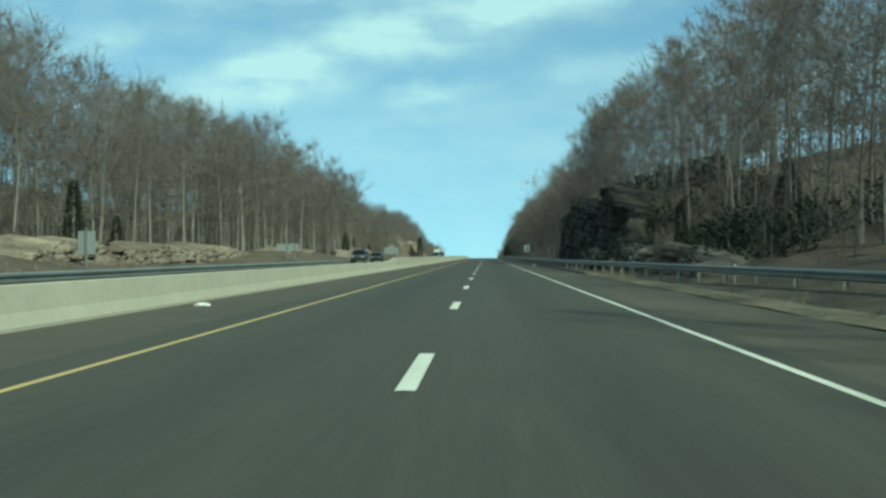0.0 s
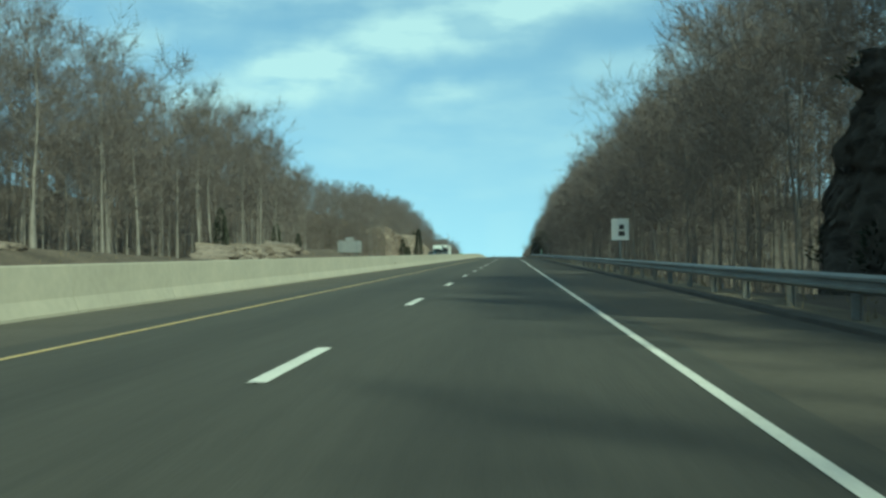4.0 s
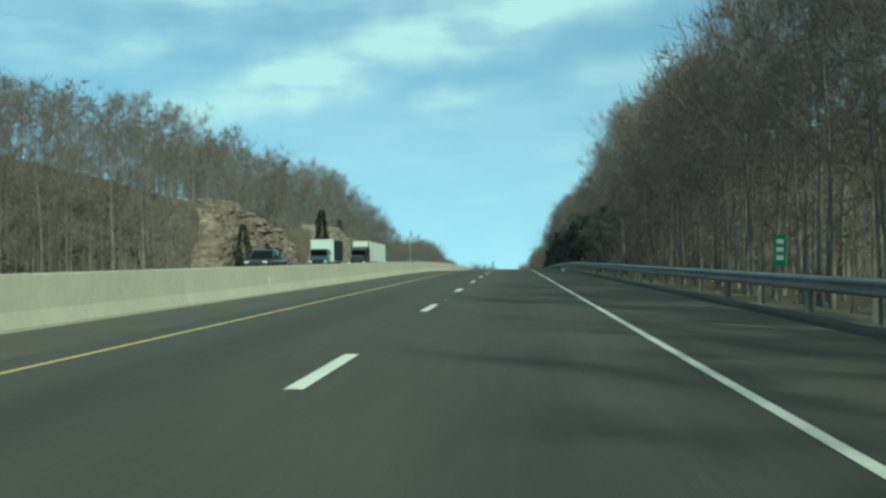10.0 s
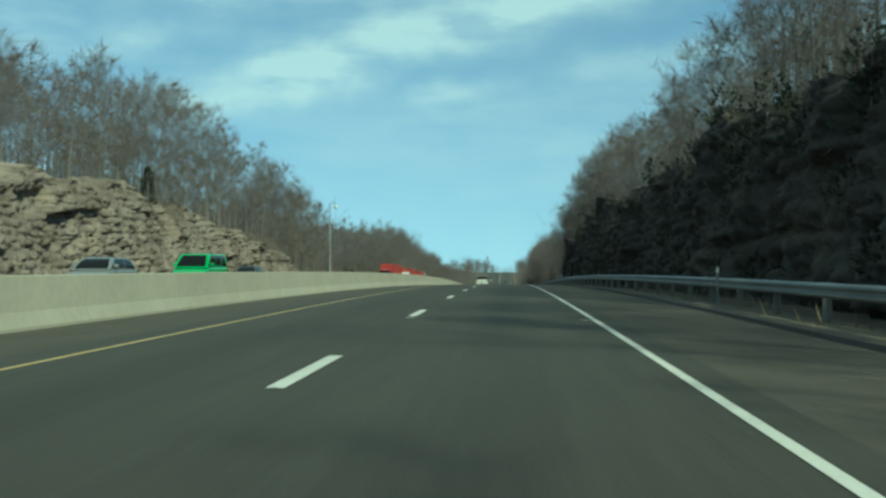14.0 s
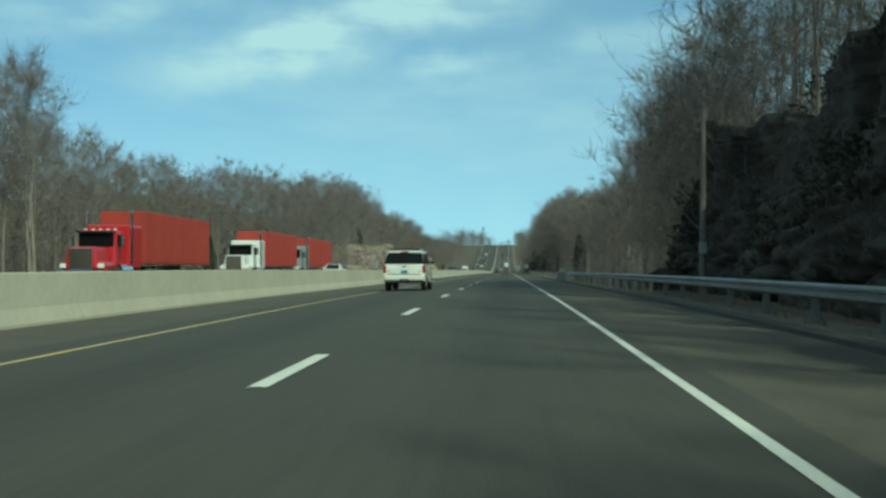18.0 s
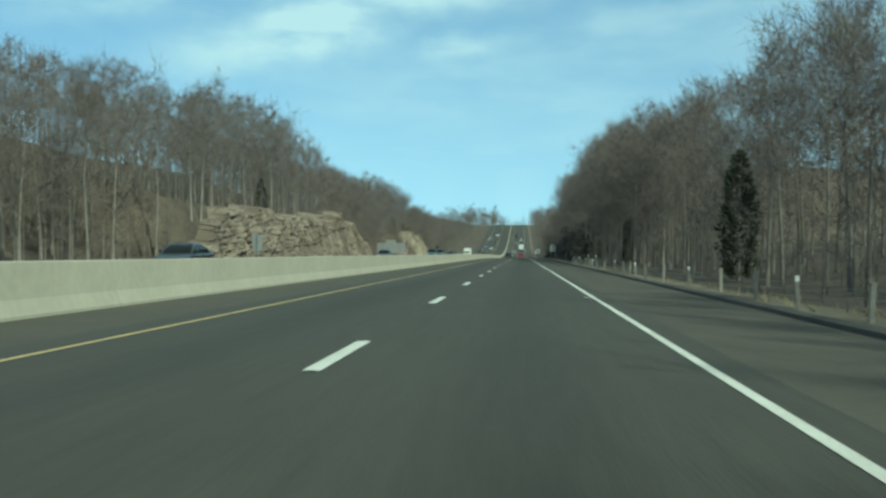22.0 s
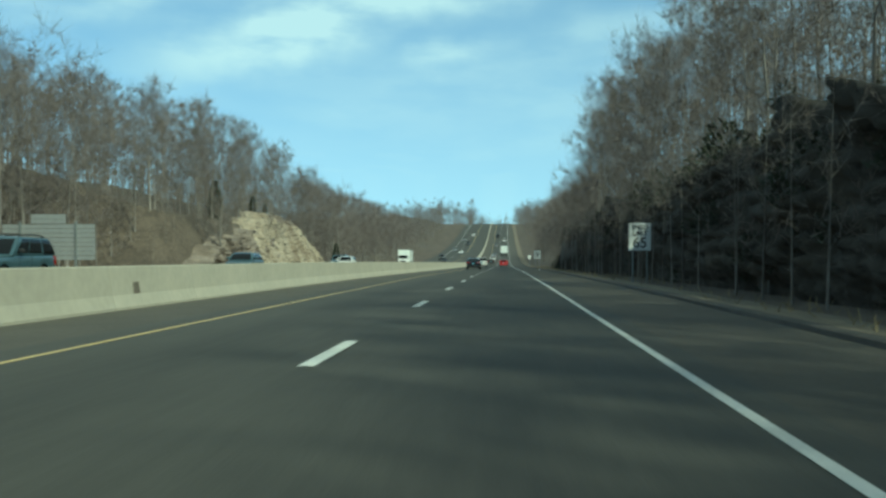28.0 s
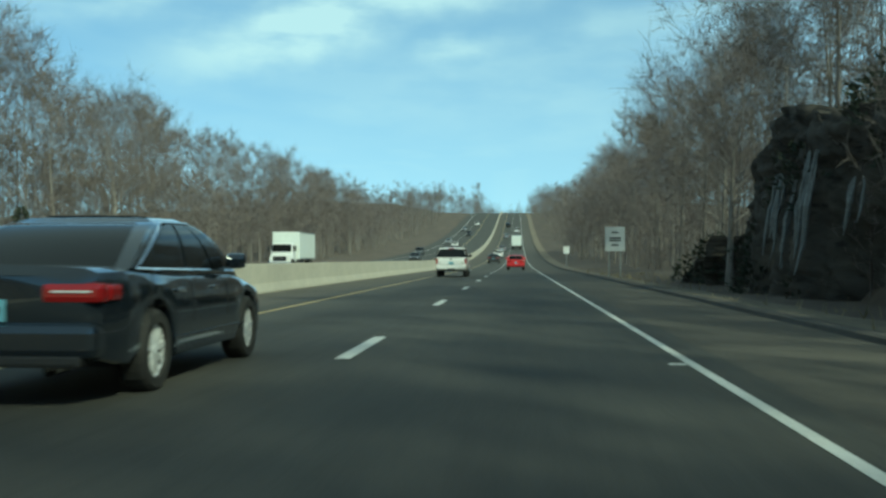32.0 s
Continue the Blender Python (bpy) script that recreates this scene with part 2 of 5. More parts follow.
def tri_mesh(name, v, f, material):
    """A mesh of triangles from arrays, fast."""
    v, f = np.asarray(v, np.float32), np.asarray(f, np.int32)
    me = bpy.data.meshes.new(name)
    me.vertices.add(len(v))
    me.vertices.foreach_set("co", v.ravel())
    me.loops.add(f.size)
    me.loops.foreach_set("vertex_index", f.ravel())
    me.polygons.add(len(f))
    me.polygons.foreach_set("loop_start", np.arange(0, f.size, 3, dtype=np.int32))
    me.polygons.foreach_set("loop_total", np.full(len(f), 3, np.int32))
    me.materials.append(material)
    me.update(calc_edges=True)
    me.validate()
    return me


def part(name, data, material, parent, label="", at=None, smooth=False):
    """One mesh object under a thing or a part; data: a bmesh, a mesh or (verts, faces)."""
    if isinstance(data, bmesh.types.BMesh):
        me = bpy.data.meshes.new(name)
        data.to_mesh(me)
        data.free()
        me.materials.append(material)
        if smooth:
            me.polygons.foreach_set("use_smooth", [True] * len(me.polygons))
    elif isinstance(data, tuple):
        me = mesh_from(name, data[0], data[1], material, smooth)
    else:
        me = data
    ob = new(name, me)
    ob.parent = parent
    if at is not None:
        ob.matrix_basis = at
    if label:
        ob["label"] = label
    return ob


def strip(name, xs, zf, y0, y1, step, material, thick=None):
    """A sheet along the road over the across-stations xs; zf(x, y) is its height."""
    ys = np.append(np.arange(y0, y1, step), y1)
    v = [(x, y, float(zf(x, y))) for y in ys for x in xs]
    n = len(xs)
    f = [(i * n + j, i * n + j + 1, (i + 1) * n + j + 1, (i + 1) * n + j) for i in range(len(ys) - 1) for j in range(n - 1)]
    return new(name, mesh_from(name, v, f, material))


def bm_box(bm, c, s, bevel=0.0, taper=(1, 1)):
    """A box in bm: centre c, size s, top scaled by taper, edges rounded by bevel."""
    r = bmesh.ops.create_cube(bm, size=1)
    vs = r["verts"]
    for p in vs:
        k = taper if p.co.z > 0 else (1, 1)
        p.co = Vector((c[0] + p.co.x * s[0] * k[0], c[1] + p.co.y * s[1] * k[1], c[2] + p.co.z * s[2]))
    if bevel:
        es = {e for p in vs for e in p.link_edges}
        bmesh.ops.bevel(bm, geom=list(es), offset=bevel, segments=2, affect="EDGES", profile=.6)
    return vs


def box(c, s, bevel=0.0, taper=(1, 1)):
    bm = bmesh.new()
    bm_box(bm, c, s, bevel, taper)
    return bm


def tube(path, radii, sides):
    """Verts and triangles of a tapered tube along path, closed to a point where a radius is 0."""
    path = np.asarray(path, float)
    n = len(path)
    d = np.gradient(path, axis=0)
    d /= np.linalg.norm(d, axis=1)[:, None] + 1e-9
    ref = np.where(np.abs(d[:, 2:3]) > .9, np.array([[1., 0, 0]]), np.array([[0, 0, 1.]]))
    a = np.cross(d, ref)
    a /= np.linalg.norm(a, axis=1)[:, None] + 1e-9
    b = np.cross(d, a)
    ang = np.arange(sides) * 2 * np.pi / sides
    ring = (path[:, None] + np.asarray(radii)[:, None, None] *
            (np.cos(ang)[None, :, None] * a[:, None] + np.sin(ang)[None, :, None] * b[:, None]))
    f = []
    for i in range(n - 1):
        for j in range(sides):
            k = (j + 1) % sides
            p, q, r, s = i * sides + j, i * sides + k, (i + 1) * sides + k, (i + 1) * sides + j
            f += [(p, q, r), (p, r, s)]
    return ring.reshape(-1, 3), np.array(f)


def merge(pieces):
    vs, fs, n = [], [], 0
    for v, f in pieces:
        vs.append(v), fs.append(f + n)
        n += len(v)
    return np.concatenate(vs), np.concatenate(fs)


# ---------- ground ----------
ROCKS_L = ((424, 464, 10.0), (488, 599, 9.5), (780, 903, 8.0), (968, 1042, 7.6))
ROCKS_R = ((62, 101, 2.4), (97, 148, 8.5), (445, 602, 9.0), (858, 1019, 7.0))


def bump_on(y, spans, soft):
    h = 0.0
    for a, b, k in spans:
        h = np.maximum(h, k * np.clip((y - a + soft) / soft, 0, 1) * np.clip((b + soft - y) / soft, 0, 1))
    return h


def edge_l(y):
    """Where the wood begins on the far side of the other carriageway."""
    return np.interp(y, (-200, 320, 332, 384, 396, 600, 636, 650, 715, 746, 785, 903, 930, 1040, 1060, 1500),
                     (34, 35, 50, 50, 37, 36, 34, 48, 46, 33, 35, 36, 37, 38, 33, 36))


def edge_r(y):
    return np.interp(y, (-200, 90, 150, 430, 600, 640, 670, 690, 860, 1020, 1060, 1500), (17, 15, 13.5, 13, 13, 13, 15, 13, 13, 12, 13, 14))


def ground_z(x, y):
    x, y = np.asarray(x, float), np.asarray(y, float)
    base = road_z(y)
    l, r = -x, x
    wob = .5 * np.sin(y * .07 + x * .05) + .4 * np.sin(y * .023 - x * .09)
    # left: verge, cut or bank, then a rising hill
    cl = .85 * bump_on(y, ROCKS_L, 6)
    bank = np.interp(y, (-200, 322, 334, 2000), (1.2, 1.2, -.1, -.1)) + np.interp(y, (-200, 322, 334, 2000), (.7, .7, .2, .2)) * np.sin(y * .045)
    k = np.clip(cl / 3, 0, 1)
    zl = -.5 + (bank + .5) * np.clip((l - 26) / 6, 0, 1) * (1 - k) + (cl + .5) * np.clip((l - 33.8) / 2.6, 0, 1) * k
    steep = np.interp(y, (-200, 300, 340, 410, 430, 620, 650, 760, 790, 1050, 1080, 1500), (.30, .30, .14, .14, .22, .2, .12, .30, .3, .25, .12, .16))
    zl = zl + np.clip(l - np.where(k > .3, 38, edge_l(y) + 9), 0, 34) * steep * 1.1 - np.clip(l - 100, 0, 300) * .04
    # right: verge, ditch or cut
    cr = .85 * bump_on(y, ROCKS_R, 16)
    low = np.interp(y, (-200, 60, 150, 170, 420, 445, 610, 640, 668, 690, 860, 1030, 1500), (.2, .6, .2, -1.5, -1.3, 0, -.2, -2.2, -2.2, -1.0, .2, 0, 0))
    k = np.clip(cr / 3, 0, 1)
    zr = -.25 + (low + .25) * np.clip((r - 8.5) / 4, 0, 1) * (1 - k) + (cr + .25) * np.clip((r - 12.8) / 2.4, 0, 1) * k
    zr = zr - np.clip(r - 60, 0, 300) * .03 + np.clip(r - 16, 0, 26) * np.interp(y, (0, 150, 170, 430, 450, 600, 630, 850, 880, 1030, 1060, 1500), (.25, .2, .06, .06, .45, .45, .1, .15, .45, .45, .2, .2))
    z = np.where(x < -7.2, zl, np.where(x > 8.3, zr, -.5))
    return base + z + wob * np.clip((np.abs(x) - 30) / 20, 0, 1)


def build_ground():
    xs = np.array([-2500, -1200, -600, -300, -200, -140, -110, -95, -80, -70, -60, -52, -46, -41, -37, -35.8, -34.6, -33.5, -32, -30, -28, -26, -24.4,
                   -7, 6.5, 8.4, 9.4, 10.5, 11.5, 12.5, 13.3, 14.6, 16, 19, 23, 28, 35, 45, 60, 80, 110, 160, 300, 600, 1200, 2500])
    ys = np.concatenate(([-2500, -1000, -400], np.arange(-200, 1500, 5), np.arange(1500, 2400, 40), [2600, 3000, 3600, 4000]))
    X, Y = np.meshgrid(xs, ys)
    Z = ground_z(X, Y)
    v = np.stack([X, Y, Z], -1).reshape(-1, 3)
    n = len(xs)
    i, j = np.meshgrid(np.arange(len(ys) - 1), np.arange(n - 1), indexing="ij")
    a = (i * n + j).ravel()
    f = np.concatenate([np.stack([a, a + 1, a + n + 1], -1), np.stack([a, a + n + 1, a + n], -1)])
    ob = new("ground", tri_mesh("ground", v, f, M_LITTER))
    ob.data.polygons.foreach_set("use_smooth", [True] * len(ob.data.polygons))
    return tagged(ob, "brown leaf-littered woodland ground with banks and verges", "ground", kind="structure")


build_ground()

# ---------- carriageways ----------
ROAD_Y0, ROAD_Y1 = -160, 1690


def other_z(x, y):
    return road_z(y) + .02 - CROSS * abs(x + 17.4) + .05


road = tagged(strip("road", [-4.3, -3.47, -1.8, 0, 1.9, 3.73, 4.2], surf, ROAD_Y0, ROAD_Y1, 5, M_ASPHALT),
              "dark grey worn asphalt of a two-lane carriageway", "road", kind="structure")
tagged(strip("road_shoulder_median", [-7.0, -4.3], surf, ROAD_Y0, ROAD_Y1, 5, M_ASPHALT_OLD), "greyish paved median shoulder with grit", "road shoulder", kind="structure")
tagged(strip("road_shoulder_outer", [4.2, 7.05], surf, ROAD_Y0, ROAD_Y1, 5, M_ASPHALT_OLD),
       "greyish paved outer shoulder with dirt at its edge", "road shoulder", kind="structure")
tagged(strip("road_opposite", [-24.6, -21.05, -17.4, -13.75, -10, -7.3], other_z, ROAD_Y0, ROAD_Y1, 5, M_ASPHALT),
       "grey asphalt of the opposite carriageway", "road", kind="structure")


M_VERGE = mat("dry_verge", (.105, .088, .064), .95, second=(.215, .180, .125), scale=.6, fine=6, bump=.5, bump_scale=8, amount=.5, stretch=(1, .35, 1))
tagged(strip("verge", [7.0, 7.4, 8.2, 9.2, 10.4], lambda x, y: surf(7.0, y) + (.02, .09, .03, -.06, -.30)[(7.0, 7.4, 8.2, 9.2, 10.4).index(x)] + .02 * math.sin(y * .9 + 3 * x), ROAD_Y0, ROAD_Y1, 2, M_VERGE),
       "narrow verge of dry grass and grit behind the kerb", "verge", kind="structure")


def line(name, x, w, material, label, zf=surf):
    return tagged(strip(name, [x - w / 2, x + w / 2], lambda a, y: zf(a, y) + .006, ROAD_Y0, 1700, 5, material), label, "lane marking", kind="structure")


line("edge_line_yellow", -3.47, .11, M_YELLOW, "thin worn yellow edge line along the median shoulder")
line("edge_line_white", 3.73, .118, M_WHITE, "continuous white edge line along the outer shoulder")
line("edge_line_yellow_opposite", -13.75, .13, M_YELLOW, "yellow edge line of the opposite carriageway", other_z)
line("edge_line_white_opposite", -21.05, .15, M_WHITE, "white edge line of the opposite carriageway", other_z)

# ---------- median barrier ----------


def barrier_profile(h):
    """Half of a concrete safety barrier: foot, slope, nearly upright face."""
    k = h / .81
    return [(.30, 0), (.30, .075), (.19, .33 * min(k, 1.1)), (.105, h - .02), (.085, h)]


def barrier_mesh(h0, h1, length):
    v, f = [], []
    for yy, h in ((0.006, h0), (length - .006, h1)):
        pr = barrier_profile(h)
        v += [(a, yy, b) for a, b in pr] + [(-a, yy, b) for a, b in reversed(pr)]
    n = 10
    f += [(i, (i + 1) % n, n + (i + 1) % n, n + i)[::-1] for i in range(n - 1)]
    f += [tuple(range(n)), tuple(range(2 * n - 1, n - 1, -1))]
    return mesh_from("barrier_segment", v, f, M_CONC)


BX = -7.2
barrier = tagged(new("median_barrier"), "long pale concrete safety barrier between the carriageways", "barrier", kind="structure")
seg = 6.1
m_low, m_high, m_ramp = barrier_mesh(.76, .76, seg), barrier_mesh(1.04, 1.04, seg), barrier_mesh(.76, 1.04, seg)
y = -54.9
while y < 1640:
    me = m_low if y < 84 else m_ramp if y < 90.5 else m_high
    g = float(road_g(y + 3))
    part("barrier_segment", me, M_CONC, barrier, at=pose(BX, y, float(surf(BX, y)) - .01, math.degrees(math.atan(g)), 0, 0))
    y += seg

# ---------- woods ----------
RNG = np.random.RandomState(7)
# height of the tree tops over the road, every 25 m from y = 0, along three lines on either side
TOPS_Y = np.arange(0, 1126, 25)
TOPS_R14 = (19, 19, 19, 15.8, 16.5, 18.8, 22, 24, 27, 29, 25, 23, 17.5, 18.4, 18.4, 16.4, 17.5, 17.2, 18.3, 14.6, 13.3, 14.8, 16.7, 18.1, 18.8, 19.8, 21, 11.5, 10.6, 11.2, 12.8, 15.6, 18.6, 21, 22, 22, 17.4, 20, 23, 24, 24, 22, 17.7, 16.8, 16.8, 17.6)
TOPS_R22 = (24, 24, 24, 24, 24, 24, 26, 27, 30, 32, 32, 32, 32, 32, 28, 29, 30, 27, 27, 28, 29, 22, 22, 24, 27, 29, 30, 32, 15.9, 18.8, 16.3, 17.9, 21, 24, 27, 30, 32, 27, 28, 31, 32, 32, 32, 32, 28, 27)
TOPS_R36 = (32, 32, 32, 32, 32, 32, 32, 32, 32, 32, 32, 32, 32, 32, 32, 32, 32, 32, 32, 32, 32, 32, 32, 32, 32, 32, 32, 32, 32, 32, 26, 30, 28, 28, 31, 32, 32, 32, 32, 32, 32, 32, 32, 32, 32, 32)
TOPS_L34 = (19, 19, 19, 18.1, 19.3, 22, 21, 25, 26, 25, 25, 25, 17, 14.5, 12.8, 14.3, 16.8, 17.6, 17.3, 17, 16.9, 17, 21, 20, 19.7, 20, 11, 12.7, 15.2, 14.1, 16.3, 18.5, 22, 22, 18.1, 16.7, 17.6, 17.9, 17.8, 19.4, 19.7, 20, 18.1, 16.9, 14.9, 14.4)
TOPS_L48 = (32, 32, 32, 32, 32, 26, 28, 30, 29, 32, 32, 32, 32, 23, 24, 17.2, 18.3, 22, 24, 25, 26, 25, 28, 30, 30, 27, 28, 14.9, 15.6, 19.2, 19.1, 22, 24, 26, 30, 31, 24, 22, 25, 24, 27, 27, 27, 26, 23, 23)
TOPS_L75 = (32, 32, 32, 32, 32, 32, 32, 32, 32, 32, 32, 32, 32, 32, 32, 32, 32, 27, 27, 31, 32, 32, 32, 32, 32, 32, 32, 32, 32, 24, 22, 26, 28, 31, 32, 32, 32, 32, 32, 32, 32, 32, 32, 32, 32, 32)


def canopy(x, y):
    lines = ((14, TOPS_R14), (22, TOPS_R22), (36, TOPS_R36)) if x > 0 else ((34, TOPS_L34), (48, TOPS_L48), (75, TOPS_L75))
    return float(np.interp(abs(x), [a for a, _ in lines], [np.interp(y, TOPS_Y, b) for _, b in lines]))


def unit(v):
    return v / (np.linalg.norm(v) + 1e-9)


def slivers(base, way, length, width, rng):
    """Twigs: one narrow triangle each."""
    n = len(base)
    side = np.cross(way, rng.normal(size=(n, 3)))
    side /= np.linalg.norm(side, axis=1)[:, None] + 1e-9
    v = np.stack([base - side * width[:, None] / 2, base + side * width[:, None] / 2, base + way * length[:, None]], 1)
    return v.reshape(-1, 3), np.arange(3 * n).reshape(-1, 3)


def bare_tree(seed, height, limbs, branches, twigs, r0, first=.35, spread=.30, twig_w=.03, sides=(6, 3, 2), lean=0.0, n=8):
    """A leafless broad-leaved tree with a rounded crown: (trunk and limbs, branches and twigs)."""
    rng = np.random.RandomState(seed)
    t = np.linspace(0, 1, n)
    sway = np.cumsum(rng.normal(0, .012 * height, (n, 2)), 0) * t[:, None]
    path = np.c_[sway[:, 0] + lean * height * t ** 1.5, sway[:, 1], t * height * .90]
    rad = r0 * (1 - t * .97) ** 1.35 * np.where(t == 0, 1.35, 1)
    wood, fine = [tube(path, rad, sides[0])], []
    tw_b, tw_d, tw_l = [], [], []
    for i, s in enumerate(np.sort(rng.uniform(first, .95, limbs))):
        p = np.array([np.interp(s, t, path[:, k]) for k in range(3)])
        az = i * 2.4 + rng.uniform(-.5, .5)
        q = (s - first) / (1 - first)
        ln = height * spread * (.42 + .75 * np.sin(np.pi * min(1, .25 + q * .8))) * rng.uniform(.75, 1.15)
        ln = min(ln, (height - p[2]) * 1.25 + .05 * height)
        d = unit(np.array([np.cos(az), np.sin(az), rng.uniform(.15, .6) + .35 * s]))
        pts = [p]
        for k in range(4):
            d = unit(d + rng.normal(0, .17, 3) + np.array([0, 0, .20]))
            pts.append(pts[-1] + d * ln / 4)
        rr = r0 * (1 - s) * .22 + .008
        pts = np.array(pts)
        if sides[1]:
            wood.append(tube(pts, rr * np.array([1, .76, .52, .32, .12]), sides[1]))
        else:
            side = unit(np.cross(pts[4] - pts[0], rng.normal(size=3))) * rr * .5
            wood.append((np.array([pts[0] - side, pts[0] + side, pts[2] + side * .6, pts[2] - side * .6, pts[4]]), np.array([[0, 1, 2], [0, 2, 3], [3, 2, 4]])))
        for b in range(branches):
            u = rng.uniform(.12, 1.0)
            q = np.array([np.interp(u * 4, range(5), pts[:, k]) for k in range(3)])
            e = unit(unit(pts[-1] - pts[0]) + rng.normal(0, .62, 3) + np.array([0, 0, .15]))
            bl = ln * rng.uniform(.28, .55) * (1.2 - .5 * u)
            mid = q + e * bl * .5
            e2 = unit(e + rng.normal(0, .35, 3) + np.array([0, 0, .22]))
            end = mid + e2 * bl * .5
            side = unit(np.cross(e, rng.normal(size=3))) * (rr * .18 + .006)
            if sides[2] == 2:
                fine.append((np.array([q - side, q + side, mid + side * .5, mid - side * .5, end]), np.array([[0, 1, 2], [0, 2, 3], [3, 2, 4]])))
            else:
                fine.append((np.array([q - side, q + side, end]), np.array([[0, 1, 2]])))
            w = rng.uniform(.12, 1.0, twigs)
            tw_b.append(q + (mid - q) * np.minimum(1, 2 * w)[:, None] + (end - mid) * np.maximum(0, 2 * w - 1)[:, None])
            way = e2 + rng.normal(0, .75, (twigs, 3)) + np.array([0, 0, .12])
            tw_d.append(way / np.linalg.norm(way, axis=1)[:, None])
            tw_l.append(height * rng.uniform(.045, .100, twigs))
        k = twigs // 2 + 2
        w = rng.uniform(.1, 1.0, k)
        tw_b.append(np.stack([np.interp(w * 4, range(5), pts[:, j]) for j in range(3)], 1))
        way = rng.normal(0, .7, (k, 3)) + np.array([0, 0, .5])
        tw_d.append(way / np.linalg.norm(way, axis=1)[:, None])
        tw_l.append(height * rng.uniform(.045, .105, k))
    # leader and epicormic twigs on the trunk
    k = limbs * 2
    w = rng.uniform(first * .7, 1, k)
    tw_b.append(np.stack([np.interp(w, t, path[:, j]) for j in range(3)], 1))
    way = rng.normal(0, .8, (k, 3)) + np.array([0, 0, .6])
    tw_d.append(way / np.linalg.norm(way, axis=1)[:, None])
    tw_l.append(height * rng.uniform(.03, .09, k))
    tw_l = np.concatenate(tw_l)
    fine.append(slivers(np.concatenate(tw_b), np.concatenate(tw_d), tw_l, twig_w * rng.uniform(.6, 1.3, len(tw_l)), rng))
    return merge(wood), merge(fine)


def evergreen(seed, height, width, n=1300, leaf=1.0):
    """A cedar: short trunk, many drooping sprays round a ragged cone."""
    rng = np.random.RandomState(seed)
    wood = tube([(0, 0, 0), (0, 0, height * .5), (0, 0, height * .97)], [height * .02, height * .013, .01], 6)
    s = rng.beta(1.1, 1.25, n)
    az = rng.uniform(0, 6.283, n)
    lump = 1 + .20 * np.sin(az * 2 + s * 5 + seed) + .16 * np.sin(az * 3 - s * 11 + 2 * seed) + rng.normal(0, .10, n)
    rad = width * (1 - s) ** .5 * (.6 + .4 * np.minimum(1, s / .22)) * lump * rng.uniform(.3, 1.0, n) ** .5
    base = np.c_[np.cos(az) * rad * .85, np.sin(az) * rad * .85, height * (.04 + .92 * s)]
    way = np.c_[np.cos(az) * .8, np.sin(az) * .8, rng.uniform(-.1, 1.3, n)]
    way /= np.linalg.norm(way, axis=1)[:, None]
    return wood, slivers(base, way, leaf * rng.uniform(.25, .65, n), leaf * rng.uniform(.14, .30, n), rng)


# height, limbs, branches, twigs, trunk radius, first limb, spread, twig width
NEAR_FORM = ((17, 15, 8, 12, .14, .30, .26, .022), (19, 15, 8, 12, .16, .38, .22, .022), (15, 15, 8, 12, .13, .20, .31, .022),
             (18, 14, 8, 12, .13, .42, .22, .022), (13, 14, 8, 12, .09, .16, .30, .020), (16, 17, 8, 13, .16, .24, .36, .022))
FAR_FORM = ((17, 14, 6, 10, .11, .14, .25, .034), (18, 14, 6, 10, .12, .22, .23, .034), (15, 14, 6, 10, .10, .10, .29, .032), (16, 14, 6, 10, .11, .12, .30, .034))
DIST_FORM = ((17, 10, 5, 5, .13, .08, .26, .078), (15, 10, 5, 5, .12, .06, .30, .078))
THICKET_FORM = ((8, 8, 3, 5, .05, .05, .30, .056), (6, 8, 3, 5, .04, .05, .34, .054))
SAPLING_FORM = ((7, 8, 3, 5, .04, .12, .24, .026), (9, 9, 3, 5, .05, .2, .21, .028))
BRUSH_FORM = ((3.0, 8, 2, 5, .025, .05, .42, .026), (4.8, 9, 2, 5, .035, .08, .36, .026))


def grow_kinds(forms, seed, sides, n):
    return [bare_tree(seed + i, h, a, b, c, r, first, spread, tw, sides, .05 if i == 3 else 0.0, n) for i, (h, a, b, c, r, first, spread, tw) in enumerate(forms)]


NEAR_KINDS, FAR_KINDS = grow_kinds(NEAR_FORM, 11, (6, 3, 2), 8), grow_kinds(FAR_FORM, 21, (4, 0, 1), 6)
DIST_KINDS = grow_kinds(DIST_FORM, 31, (3, 0, 1), 4)
THICKET_KINDS = grow_kinds(THICKET_FORM, 61, (3, 0, 1), 3)
SAPLING_KINDS, BRUSH_KINDS = grow_kinds(SAPLING_FORM, 51, (3, 0, 1), 3), grow_kinds(BRUSH_FORM, 41, (3, 0, 1), 3)


